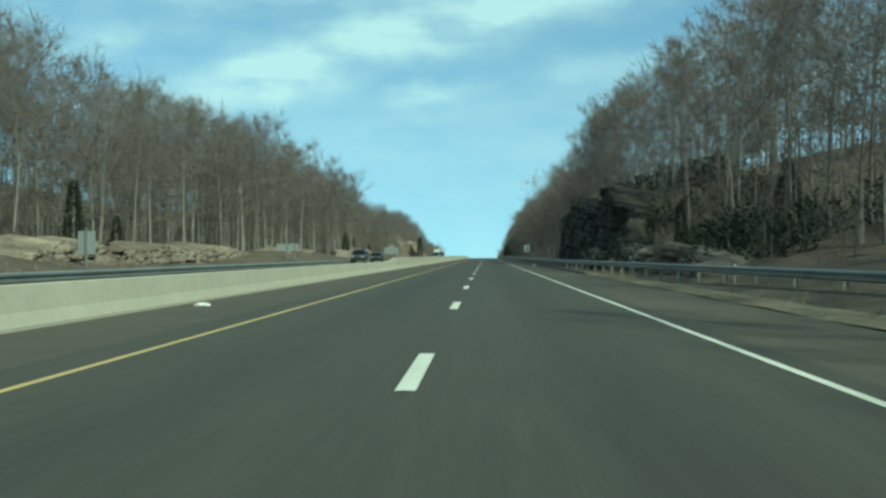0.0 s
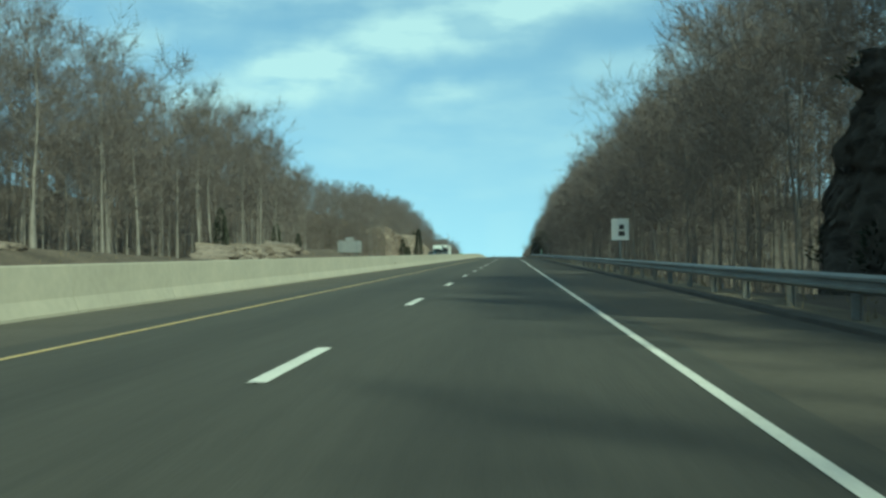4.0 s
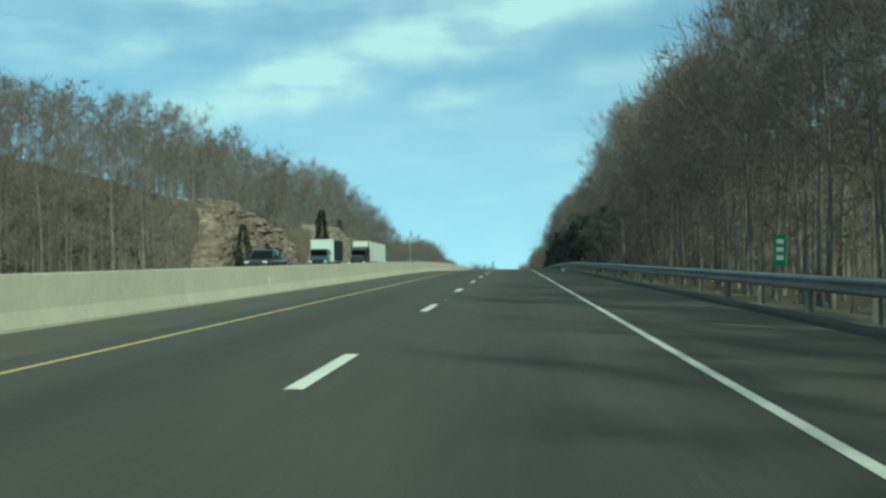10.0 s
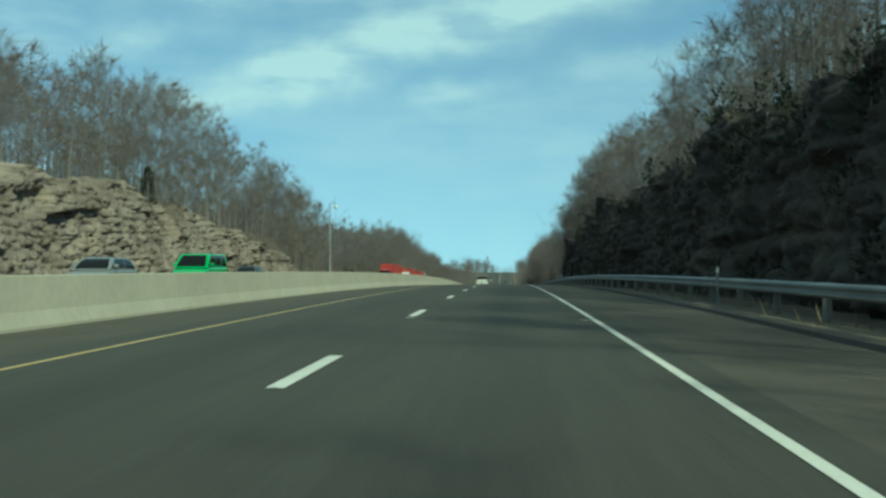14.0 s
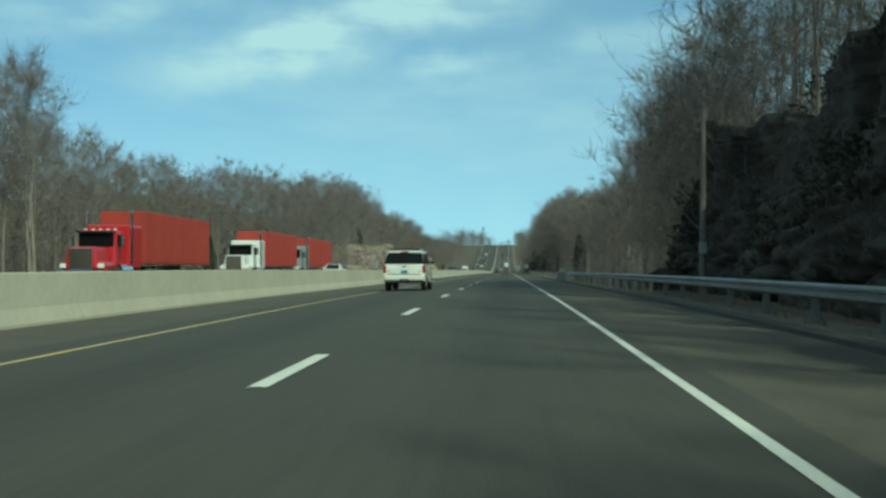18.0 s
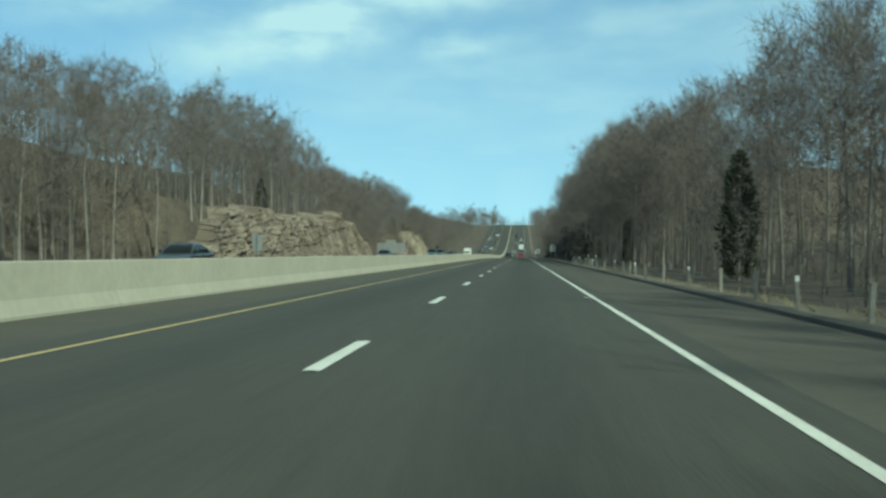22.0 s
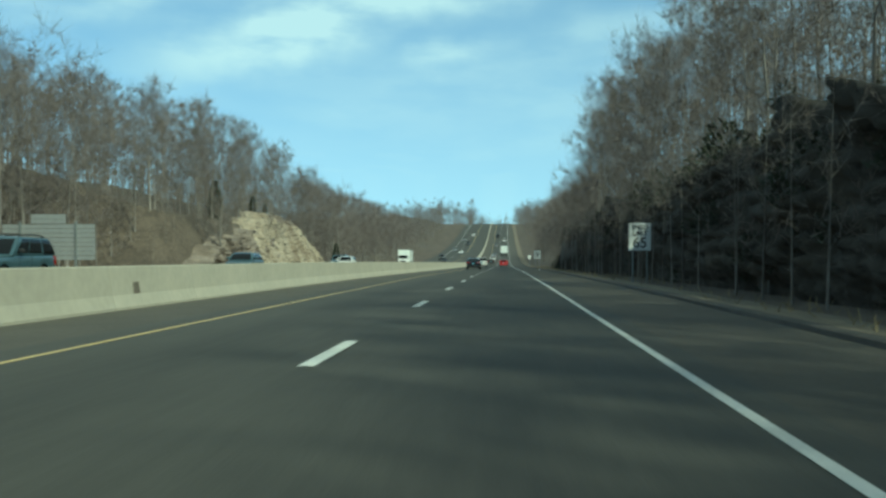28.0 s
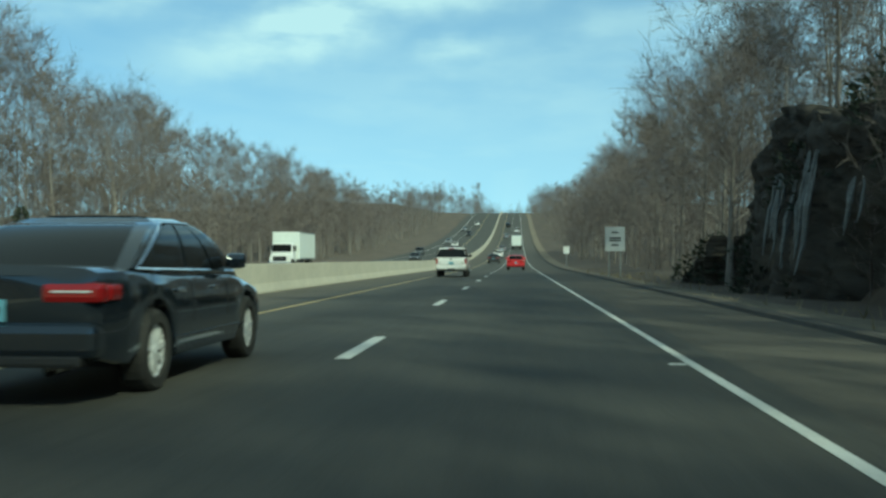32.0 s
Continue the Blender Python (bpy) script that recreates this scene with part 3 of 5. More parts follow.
def stuff(name, kinds, places, material_wood, material_fine, label):
    """Many trees as one mesh: places are rows of x, y, z, turn, scale, kind."""
    for suffix, which, material in (("trunks", 0, material_wood), ("branches", 1, material_fine)):
        vs, fs, n = [], [], 0
        for k, kind in enumerate(kinds):
            P = places[places[:, 5] == k]
            if not len(P):
                continue
            v, f = kind[which]
            c, s = np.cos(P[:, 3])[:, None], np.sin(P[:, 3])[:, None]
            sc = P[:, 4][:, None]
            w = np.stack([(v[None, :, 0] * c - v[None, :, 1] * s) * sc + P[:, 0:1], (v[None, :, 0] * s + v[None, :, 1] * c) * sc + P[:, 1:2],
                          v[None, :, 2] * sc + P[:, 2:3]], -1)
            vs.append(w.reshape(-1, 3))
            fs.append((f[None] + (np.arange(len(P)) * len(v))[:, None, None] + n).reshape(-1, 3))
            n += w.shape[0] * w.shape[1]
        ob = new(name + "_" + suffix, tri_mesh(name, np.concatenate(vs), np.concatenate(fs), material))
        tagged(ob, label, "woodland", kind="stuff")


def plant(side, y0, y1, rows, dy, dx, forms, seed, skip=0.0, tall=20.0):
    """Rows of x, y, z, turn, scale, kind along the wood's edge; no tree tops the canopy."""
    rng = np.random.RandomState(seed)
    out = []
    for r in range(rows):
        for y in np.arange(y0, y1, dy):
            yy = y + rng.uniform(-.5, .5) * dy
            e = edge_l(yy) if side < 0 else edge_r(yy)
            x = side * (e + skip + r * dx + rng.uniform(0, dx))
            k = rng.randint(len(forms))
            turn, a, b = rng.uniform(0, 6.28), rng.uniform(.90, 1.10), rng.uniform(.80, 1.08)
            z = float(ground_z(x, yy)) - .15
            h = min(tall * b, (canopy(x, yy) * a + float(road_z(yy)) - z) if yy < 1300 else 99)
            if h > 2:
                out.append((x, yy, z, turn, h / forms[k][0], k))
    return np.array(out)


# the last three right-hand plantings are added to throw shade on the road
wood = np.concatenate([plant(-1, -20, 1250, 2, 4.5, 6.0, FAR_FORM, 3, 3.0, 24), plant(1, -10, 1220, 2, 4.5, 4.5, FAR_FORM, 4, 3.0, 20),
                       plant(-1, 120, 330, 1, 4.5, 5, FAR_FORM, 74, 9, 23), plant(1, 130, 425, 2, 4.0, 2.5, FAR_FORM, 71, 0.8, 20),
                       plant(1, 780, 864, 2, 3.8, 2.5, FAR_FORM, 73, .8, 20), plant(1, 584, 650, 2, 3.8, 2.5, FAR_FORM, 75, .4, 20)])
# a quarter of the trees above the last ledge left out to brighten the road
wood = wood[~((wood[:, 0] > 0) & (wood[:, 1] > 866) & (wood[:, 1] < 1015) & (np.random.RandomState(5).uniform(size=len(wood)) < .25))]
stuff("woodland", FAR_KINDS, wood, M_BARK, M_TWIG, "dense leafless grey-brown woodland behind the roadside trees")
rng = np.random.RandomState(91)
across = np.array([(x + rng.uniform(-3, 3), y + rng.uniform(-6, 6), float(ground_z(0, y)) - 2.8, rng.uniform(0, 6), rng.uniform(.55, .85), rng.randint(2))
                   for y in (1706, 1722, 1745) for x in np.arange(-75, 60, 4.0)])
dist = np.concatenate([plant(-1, -20, 1135, 3, 5.0, 9.0, DIST_FORM, 5, 14, 21), plant(1, -20, 1135, 2, 5.0, 7.0, DIST_FORM, 6, 12, 19),
                       plant(-1, 290, 440, 3, 4.0, 7.0, DIST_FORM, 105, 20, 19), plant(-1, 620, 770, 3, 4.0, 7.0, DIST_FORM, 106, 20, 17),
                       plant(-1, 1130, 1560, 3, 7.0, 8, DIST_FORM, 8, 0, 17), plant(1, 1130, 1560, 3, 7.0, 8, DIST_FORM, 9, 0, 17),
                       across, plant(-1, 1560, 2100, 2, 13, 16, DIST_FORM, 10, -14, 20), plant(1, 1560, 2100, 2, 13, 16, DIST_FORM, 12, -2, 20)])
stuff("far_woodland", DIST_KINDS, dist, M_BARK, M_TWIG, "far leafless brown woodland on rising ground")
brush = np.concatenate([plant(-1, -20, 1100, 1, 3.4, 8, BRUSH_FORM, 14, -1.5, 5), plant(1, -10, 1100, 2, 3.6, 3.0, BRUSH_FORM, 15, -.6, 4),
                        plant(1, 425, 610, 2, 3.2, 4, BRUSH_FORM, 45, .5, 5), plant(1, 860, 1040, 2, 3.2, 4, BRUSH_FORM, 46, .5, 5)])
young = np.concatenate([plant(-1, 425, 608, 3, 3.6, 3.2, SAPLING_FORM, 63, -2, 6), plant(-1, 768, 908, 4, 3.2, 3.2, SAPLING_FORM, 64, -3, 6),
                        plant(-1, 962, 1048, 3, 3.6, 3.2, SAPLING_FORM, 65, -2, 5.5), plant(1, 430, 606, 3, 3.6, 3, SAPLING_FORM, 66, 1, 6),
                        plant(1, 862, 1004, 2, 3.4, 1.6, SAPLING_FORM, 69, -2.9, 8), plant(1, 450, 600, 1, 4.2, 2, SAPLING_FORM, 70, -2.6, 5),
                        plant(1, 62, 150, 3, 3.6, 3, SAPLING_FORM, 67, 1, 6), plant(-1, 640, 770, 2, 3.4, 5, SAPLING_FORM, 68, -2, 7)])
thicket = np.concatenate([plant(-1, -10, 1330, 4, 3.6, 7.5, THICKET_FORM, 101, 1, 12), plant(1, -10, 1330, 3, 4.4, 6, THICKET_FORM, 102, 2, 9), plant(1, 412, 470, 4, 2.8, 2.6, THICKET_FORM, 103, .5, 5), plant(-1, 376, 434, 4, 2.8, 3.0, THICKET_FORM, 104, -5, 7)])
stuff("thicket", THICKET_KINDS, thicket, M_BARK, M_TWIG, "brown leafless understorey filling the wood between the trunks")
stuff("saplings", SAPLING_KINDS, young, M_BARK, M_TWIG, "thickets of thin leafless saplings under the trees")
stuff("undergrowth", BRUSH_KINDS, brush, M_TWIG, M_TWIG, "low tangled leafless brush along the edge of the woods")

NEAR_MESHES = [(tri_mesh("trunk", *k[0], M_BARK), tri_mesh("crown", *k[1], M_TWIG)) for k in NEAR_KINDS]
TREE_LABELS = ["tall leafless grey tree with upswept limbs at the wood's edge", "slender tall bare tree with a high narrow crown",
               "broad bare tree with low spreading limbs", "leaning bare tree with a thin grey trunk",
               "young leafless tree with a low twiggy crown", "wide-crowned leafless tree with heavy limbs"]


def tree_thing(name, meshes, m, label, category, group):
    root = tagged(new(name), label, category, group)
    root.matrix_basis = m
    part("trunk", meshes[0], None, root)
    part("crown", meshes[1], None, root)
    return root


near = np.concatenate([plant(-1, 0, 1090, 1, 7.4, 4, NEAR_FORM, 21, 0, 24), plant(1, 8, 1090, 1, 7.4, 3, NEAR_FORM, 22, 1.8, 20)])
for x, y, z, turn, sc, k in near:
    ob = tree_thing("tree", NEAR_MESHES[int(k)], pose(x, y, z, 0, 0, math.degrees(turn)), TREE_LABELS[int(k)], "tree", "bare roadside trees")
    ob.scale = (sc, sc, sc)

# broad open-grown trees that stand apart
OAK = bare_tree(95, 13, 22, 8, 13, .20, .16, .46, .022, (7, 4, 2))
OAK_MESHES = (tri_mesh("trunk", *OAK[0], M_BARK), tri_mesh("crown", *OAK[1], M_TWIG))
for x, y, h in ((12.4, 601, 13.5), (14.2, 677, 12.5), (-33.0, 600, 16.0), (-33, 978, 15), (-34, 1010, 13), (-32, 1060, 15), (12.0, 1026, 12.5), (-40, 655, 14)):
    ob = tree_thing("tree", OAK_MESHES, pose(x, y, float(ground_z(x, y)) - .1, 0, 0, y * 7), "broad open-grown bare tree with wide spreading limbs", "tree", "bare roadside trees")
    ob.scale = (h / 13,) * 3

# the three from y 428 to 445 are added for dark clefts in the ledge
CEDARS = ((-35, 90, 7.5), (-36, 103, 5), (-33, 246, 6.5), (-37, 292, 5), (-30, 476, 11), (-28.5, 1037, 5), (15.4, 738, 8.5), (-40, 1000, 6), (-38.5, 1016, 5),
          (-38, 540, 5.5), (-42, 700, 6), (-39, 830, 6), (15, 800, 6), (-34, 660, 5), (-35, 910, 5), (19, 66, 5), (16, 84, 4),
          (-32, 286, 3.2), (-31, 1049, 3.5), (-30.4, 428, 6.5), (-30.2, 439, 4.5), (-30.2, 444.5, 4), (-37, 1018, 4))
CEDAR_MESHES = [(tri_mesh("trunk", *k[0], M_BARK), tri_mesh("crown", *k[1], M_PINE)) for k in (evergreen(1, 8, 1.45, 2200, .7), evergreen(2, 8, 1.8, 2200, .7))]
for i, (x, y, h) in enumerate(CEDARS):
    ob = tree_thing("cedar_tree", CEDAR_MESHES[i % 2], pose(x, y, float(ground_z(x, y)) - .1, 0, 0, i * 40), "dark evergreen cedar with a ragged cone of foliage", "evergreen", "dark cedars in the woods")
    ob.scale = (h / 8, h / 8, h / 8)

# ---------- rock cuts ----------


def blocks(p, L, h, wide, high, depth, tilt, dip, rng):
    """Set-back of a face split into slabs of about that width and height, and how near a joint lies."""
    ny, nz = int((L + 4) / wide), int((h + 3) / high)
    jz = rng.uniform(.75, 1.25, nz)
    zb = np.concatenate(([-1], -1 + np.cumsum(jz * high)))
    bed = p[:, 1] - dip * p[:, 0] + .25 * high * np.sin(p[:, 0] * .5 / wide + 3 * dip)
    row = np.clip(np.searchsorted(zb, bed) - 1, 0, nz - 1)
    col = p[:, 0] / wide + rng.uniform(0, 1, nz)[row] + .18 * np.sin(p[:, 1] * 1.3 / high)
    off = rng.normal(0, depth, (nz, ny + 4))
    ty, tz = rng.uniform(-tilt, tilt, (nz, ny + 4)), rng.uniform(-.4 * tilt, tilt, (nz, ny + 4))
    cell = np.clip(np.floor(col).astype(int) + 1, 0, ny + 3)
    fy, fz = (col - np.floor(col) - .5) * wide, bed - (zb[row] + zb[np.minimum(row + 1, nz)]) / 2
    edge = np.minimum((.5 * wide - np.abs(fy)), (.5 * high - np.abs(fz)))
    return off[row, cell] + ty[row, cell] * fy + tz[row, cell] * fz, np.clip(1 - edge / .16, 0, 1)


def rock_cut(name, x_face, y0, y1, h, side, material, seed, label, shape, back, crag=1.0):
    """A blasted, bedded ledge facing the road: large slabs, small slabs on them, clefts; it leans back into the hill."""
    rng = np.random.RandomState(seed)
    L = y1 - y0
    ny, nz = (int(L / .21), int((h + 1) / .15)) if side < 0 else (int(L / .26), int((h + 1) / .2))
    Y, Zg = np.meshgrid(np.linspace(0, L, ny), np.linspace(0, 1, nz))
    prof = h * np.interp(Y / L, np.linspace(0, 1, len(shape)), shape) * (.93 + .07 * np.sin(Y * .31 + seed) + .06 * np.sin(Y * .83 + 2 * seed)) + .1
    p = np.c_[Y.ravel(), (Zg * prof).ravel()]
    dip = rng.uniform(-.04, .10)
    o1, c1 = blocks(p, L, h, 4.2, 2.2, .30, .10, dip, rng)
    o2, c2 = blocks(p, L, h, 1.5, .62, .14, .14, dip, rng)
    o3, c3 = blocks(p, L, h, .8, .30, .075, .10, dip, rng)
    out = crag * (o1 + o2 + o3 - .26 * c1 - .17 * c2 - .08 * c3 + rng.normal(0, .045, len(p)))
    out += .35 * np.sin(p[:, 0] * .19 + seed) + .3 * np.sin(p[:, 0] * .11 + p[:, 1] * .3 + seed * 2)
    X = x_face - side * out + side * p[:, 1] * back
    top = Zg.ravel() > .999
    yy = y0 + p[:, 0] + rng.normal(0, .03, len(p))
    v = np.c_[X, yy, road_z(yy) - .6 + p[:, 1] + rng.normal(0, .04, len(p))]
    # a lip over the top, running back into the hill
    lip = v[top].copy()
    lip[:, 0] += side * 4.5
    lip[:, 2] += .5 if side < 0 else -.9
    v = np.concatenate([v, lip])
    i, j = np.meshgrid(np.arange(nz - 1), np.arange(ny - 1), indexing="ij")
    a = (i * ny + j).ravel()
    f = np.concatenate([np.stack([a, a + 1, a + ny + 1], -1), np.stack([a, a + ny + 1, a + ny], -1)])
    a = (nz - 1) * ny + np.arange(ny - 1)
    b = nz * ny + np.arange(ny - 1)
    f = np.concatenate([f, np.stack([a, a + 1, b + 1], -1), np.stack([a, b + 1, b], -1)])
    # both ends run back into the hill too
    for j in (0, ny - 1):
        col = np.arange(nz) * ny + j
        m = len(v)
        turn_in = v[col].copy()
        turn_in[:, 0] += side * 4.5
        v = np.concatenate([v, turn_in])
        k = np.arange(nz - 1)
        e = np.concatenate([np.stack([col[:-1], col[1:], m + k + 1], -1), np.stack([col[:-1], m + k + 1, m + k], -1)])
        f = np.concatenate([f, e if j == 0 else e[:, ::-1]])
    if side < 0:
        f = f[:, ::-1]
    ob = new(name, tri_mesh(name, v, f, material))
    # dead growth rooted on the ledges and along the top
    pick = rng.choice(len(p), int(L * h * (.16 if side < 0 else .30)))
    pick = pick[(rng.uniform(size=len(pick)) < .25 + .75 * Zg.ravel()[pick] ** 2)]
    # right side: dark shrubs as well, added to deepen its shade
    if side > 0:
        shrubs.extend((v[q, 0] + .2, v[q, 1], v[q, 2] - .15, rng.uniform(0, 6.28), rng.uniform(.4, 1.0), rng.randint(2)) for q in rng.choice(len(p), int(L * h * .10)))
    grown.extend((v[q, 0] + side * .1, v[q, 1], v[q, 2] - .1, rng.uniform(0, 6.28), rng.uniform(.22, .55), rng.randint(2)) for q in pick)
    return tagged(ob, label, "rock face", kind="structure")


grown, shrubs = [], []
SHAPES_L = ((0, .8, 1, .95, .9, .4), (.05, .9, 1.05, 1.1, 1.0, .9, .75, .55, .15), (0, .7, .98, .95, .9, .95, 1.05, 1.2, 1.1, .25), (0, .4, .6, .75, .8, 1.1, 1.15, .6, .15))
for i, (a, b, h) in enumerate(ROCKS_L):
    rock_cut("rock_cut_left_%d" % (i + 1), -31.0, a - 4, b + 4, h, -1, M_ROCK_B if i == 0 else M_ROCK_L, 50 + i, "sunlit tan and grey blasted rock ledge above the far verge", SHAPES_L[i], .45)
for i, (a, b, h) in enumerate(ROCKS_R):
    rock_cut("rock_cut_right_%d" % (i + 1), 11.0, a - 13, b + 13, h, 1, M_ROCK_L if i == 0 else M_ROCK_SHADE, 60 + i, "rock ledge beside the outer verge, shade painted into all but the first", (.05, .5, .85, .95, 1, .95, .9, .95, 1, 1.05, 1, .95, .95, .95, .9, .05), .16)
for i, (a, b, h) in enumerate(((66, 146, 3.0), (158, 204, 2.6), (236, 296, 3.1))):
    rock_cut("rock_bank_left_%d" % (i + 1), -29.8, a, b, h, -1, M_ROCK_L, 80 + i, "low tan boulders showing through the far bank", (0, .8, 1, .7, .95, .75, 1, .8, 0), .55)
rock_cut("rock_cut_left_fresh", -30.2, 990, 1045, 8.3, -1, M_ROCK_C, 58, "smooth pale cream rock face at the end of the ledge", (.05, .75, 1, 1.03, 1, .85, .5, .05), .5, .45)
stuff("ledge_brush", BRUSH_KINDS, np.array(grown), M_TWIG, M_TWIG, "dead brown brush growing on the rock ledges")

# more dark shrubs, added so the right-hand slopes read as shaded
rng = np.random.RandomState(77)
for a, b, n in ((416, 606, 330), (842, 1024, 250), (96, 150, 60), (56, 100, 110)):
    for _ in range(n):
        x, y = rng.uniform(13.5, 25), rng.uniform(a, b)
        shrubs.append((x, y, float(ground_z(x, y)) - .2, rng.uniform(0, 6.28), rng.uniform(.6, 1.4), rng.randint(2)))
SHADE_SHRUBS = [evergreen(5, 2.2, 1.4, 150, .62), evergreen(6, 1.7, 1.6, 150, .62)]
stuff("evergreen_shrubs", SHADE_SHRUBS, np.array(shrubs), M_BARK, M_PINE, "dark evergreen shrubs added to deepen the shade on the right-hand ledges")

# ---------- road dashes ----------
dash_me = mesh_from("lane_dash", [(-.085, 0, 0), (.085, 0, 0), (.085, 3.05, 0), (-.085, 3.05, 0), (0, 0, .004), (0, 3.05, .004)],
                    [(0, 4, 5, 3), (4, 1, 2, 5)], M_WHITE)
for k in range(-10, 130):
    y = 12.192 * k
    part("lane_dash", dash_me, M_WHITE, road, at=pose(0, y, float(road_z(y)) + .008, math.degrees(math.atan(float(road_g(y + 1.5)))), 0, 0))
road2 = bpy.data.objects["road_opposite"]
for k in range(-10, 120):
    y = 12.192 * k + 5
    part("lane_dash", dash_me, M_WHITE, road2, at=pose(-17.4, y, float(other_z(-17.4, y)) + .008, math.degrees(math.atan(float(road_g(y + 1.5)))), 0, 0))

# ---------- roadside furniture ----------
M_PAINT_W = mat("sign_white", (.72, .73, .72), .5, second=(.62, .63, .62), scale=2, fine=20)
M_BLACK = mat("black_lettering", (.02, .02, .022), .6)
M_SIGN_BACK = mat("bare_aluminium", (.42, .43, .43), .5, .5, second=(.34, .35, .35), scale=3, fine=25)
M_GREEN = mat("green_sign", (.02, .20, .10), .5)
M_KERB = mat("dark_kerb", (.06, .055, .05), .95, second=(.10, .09, .078), scale=1.5, fine=10, bump=.4)
M_PARAPET = mat("grey_parapet", (.27, .27, .25), .9, second=(.19, .19, .175), scale=.8, fine=6, bump=.2)
M_POLE = mat("grey_pole", (.45, .46, .46), .5, .5, second=(.36, .37, .37), scale=2, fine=12)
M_ICE = mat("grey_ice", (.24, .24, .23), .55, second=(.12, .12, .115), scale=1.5, fine=9, bump=.4, bump_scale=8)
M_GRASS = mat("dry_grass", (.26, .21, .12), .95, vary=.35)
M_TAR = mat("tar_joint", (.018, .018, .018), .7)


def rail_x(y):
    return np.interp(y, (-60, 20, 50, 85, 120, 380, 440, 660), (12, 11.0, 9.5, 8.3, 7.55, 7.6, 8.3, 8.1))


def beam_mesh(name, length):
    """A W-shaped crash-barrier beam, its face to -x, top at 0.75."""
    pr = [(0, .75), (-.03, .735), (-.08, .70), (-.08, .655), (-.015, .615), (-.015, .575), (-.08, .535), (-.08, .49), (-.03, .455), (0, .44)]
    back = [(x + .012, z) for x, z in reversed(pr)]
    ring = pr + back
    n = len(ring)
    v = [(x, yy, z) for yy in (0, length) for x, z in ring]
    f = [(i, (i + 1) % n, n + (i + 1) % n, n + i) for i in range(n)] + [tuple(range(n))[::-1], tuple(range(n, 2 * n))]
    return mesh_from(name, v, f, M_STEEL)


def guardrail(y0, y1, xf, zf, face, label):
    """Posts every 3.81 m and beams over two bays; face: -1 beam towards -x, +1 towards +x."""
    root = tagged(new("guardrail"), label, "guardrail")
    beam = beam_mesh("beam", 7.64)
    bm = bmesh.new()
    bm_box(bm, (0, 0, .1), (.018, .15, 1.3))
    bm_box(bm, (-.075, 0, .1), (.15, .012, 1.3))
    post_me = bpy.data.meshes.new("post")
    bm.to_mesh(post_me), bm.free()
    post_me.materials.append(M_POST)
    y, k = y0, 0
    while y < y1:
        x, z = float(xf(y)), float(zf(y))
        turn = 180 if face > 0 else 0
        part("post", post_me, M_POST, root, at=pose(x + .17 * -face, y, z, 0, 0, turn))
        if k % 2 == 0 and y + 7.7 < y1 + 4:
            x2, z2 = float(xf(y + 7.62)), float(zf(y + 7.62))
            yaw = -math.degrees(math.atan2(x2 - x, 7.62))
            tilt = math.degrees(math.atan2(z2 - z, 7.62))
            if face < 0:
                part("beam", beam, M_STEEL, root, at=pose(x, y, z, tilt, 0, yaw))
            else:
                part("beam", beam, M_STEEL, root, at=pose(x2, y + 7.62, z2, -tilt, 0, 180 + yaw))
        y += 3.81
        k += 1
    return root


guardrail(-25, 654, rail_x, lambda y: road_z(y) - .07, -1, "long galvanised W-beam guardrail on short posts beside the outer shoulder")
guardrail(-40, 91, lambda y: -11.5, lambda y: road_z(y) - .10, 1, "galvanised guardrail behind the low part of the median barrier")


def kerb(y0, y1, x):
    ys = np.arange(y0, y1, 4.0)
    ring = [(-.14, -.05), (-.10, .085), (.02, .11), (.22, .10), (.3, -.1)]
    n = len(ring)
    rng = np.random.RandomState(3)
    v = [(x + a + rng.normal(0, .012), yy, float(surf(x, yy)) + b) for yy in ys for a, b in ring]
    f = [(i * n + j, i * n + j + 1, (i + 1) * n + j + 1, (i + 1) * n + j) for i in range(len(ys) - 1) for j in range(n - 1)]
    return tagged(new("kerb_outer", mesh_from("kerb_outer", v, f, M_KERB)), "low dark asphalt kerb at the edge of the outer shoulder", "kerb", kind="structure")


kerb(72, 1500, 7.1)

# bridge: tar joints across the road and a low parapet with a rail
for yj in (648.3, 662.2):
    tagged(strip("expansion_joint", [-7.0, 0, 7.0], lambda x, y: surf(x, y) + .009, yj, yj + .22, .2, M_TAR), "dark tarred joint across the road", "road joint", kind="structure")
par = tagged(new("bridge_parapet"), "grey concrete bridge parapet topped by a low metal rail", "parapet")
zp = float(road_z(659)) - .16
gp = math.degrees(math.atan(float(road_g(659))))
par.matrix_basis = pose(7.95, 659.2, zp, gp, 0, 0)
part("wall", box((0, 0, .40), (.42, 14.2, .92), .03), M_PARAPET, par)
for yy in (-7.0, -3.5, 0, 3.5, 7.0):
    part("rail_post", box((0.05, yy, 1.0), (.10, .12, .36), .01), M_STEEL, par)
part("top_rail", box((0.05, 0, 1.20), (.12, 14.4, .09), .02), M_STEEL, par)

# short posts of a cable fence, and markers
fence = tagged(new("cable_guardrail"), "row of short weathered posts carrying slack steel cables", "guardrail")
fp = bpy.data.meshes.new("post")
bm = bmesh.new()
bm_box(bm, (0, 0, .35), (.09, .07, .95), .008)
bm.to_mesh(fp), bm.free()
fp.materials.append(M_POST)
cap = mesh_from("reflector", [(-.045, -.045, .70), (.045, -.045, .70), (.045, -.045, .82), (-.045, -.045, .82), (-.045, -.037, .70), (.045, -.037, .70), (.045, -.037, .82), (-.045, -.037, .82)],
                [(0, 1, 2, 3), (7, 6, 5, 4), (0, 4, 5, 1), (3, 2, 6, 7)], M_PAINT_W)
ys = np.arange(666, 792, 4.9)
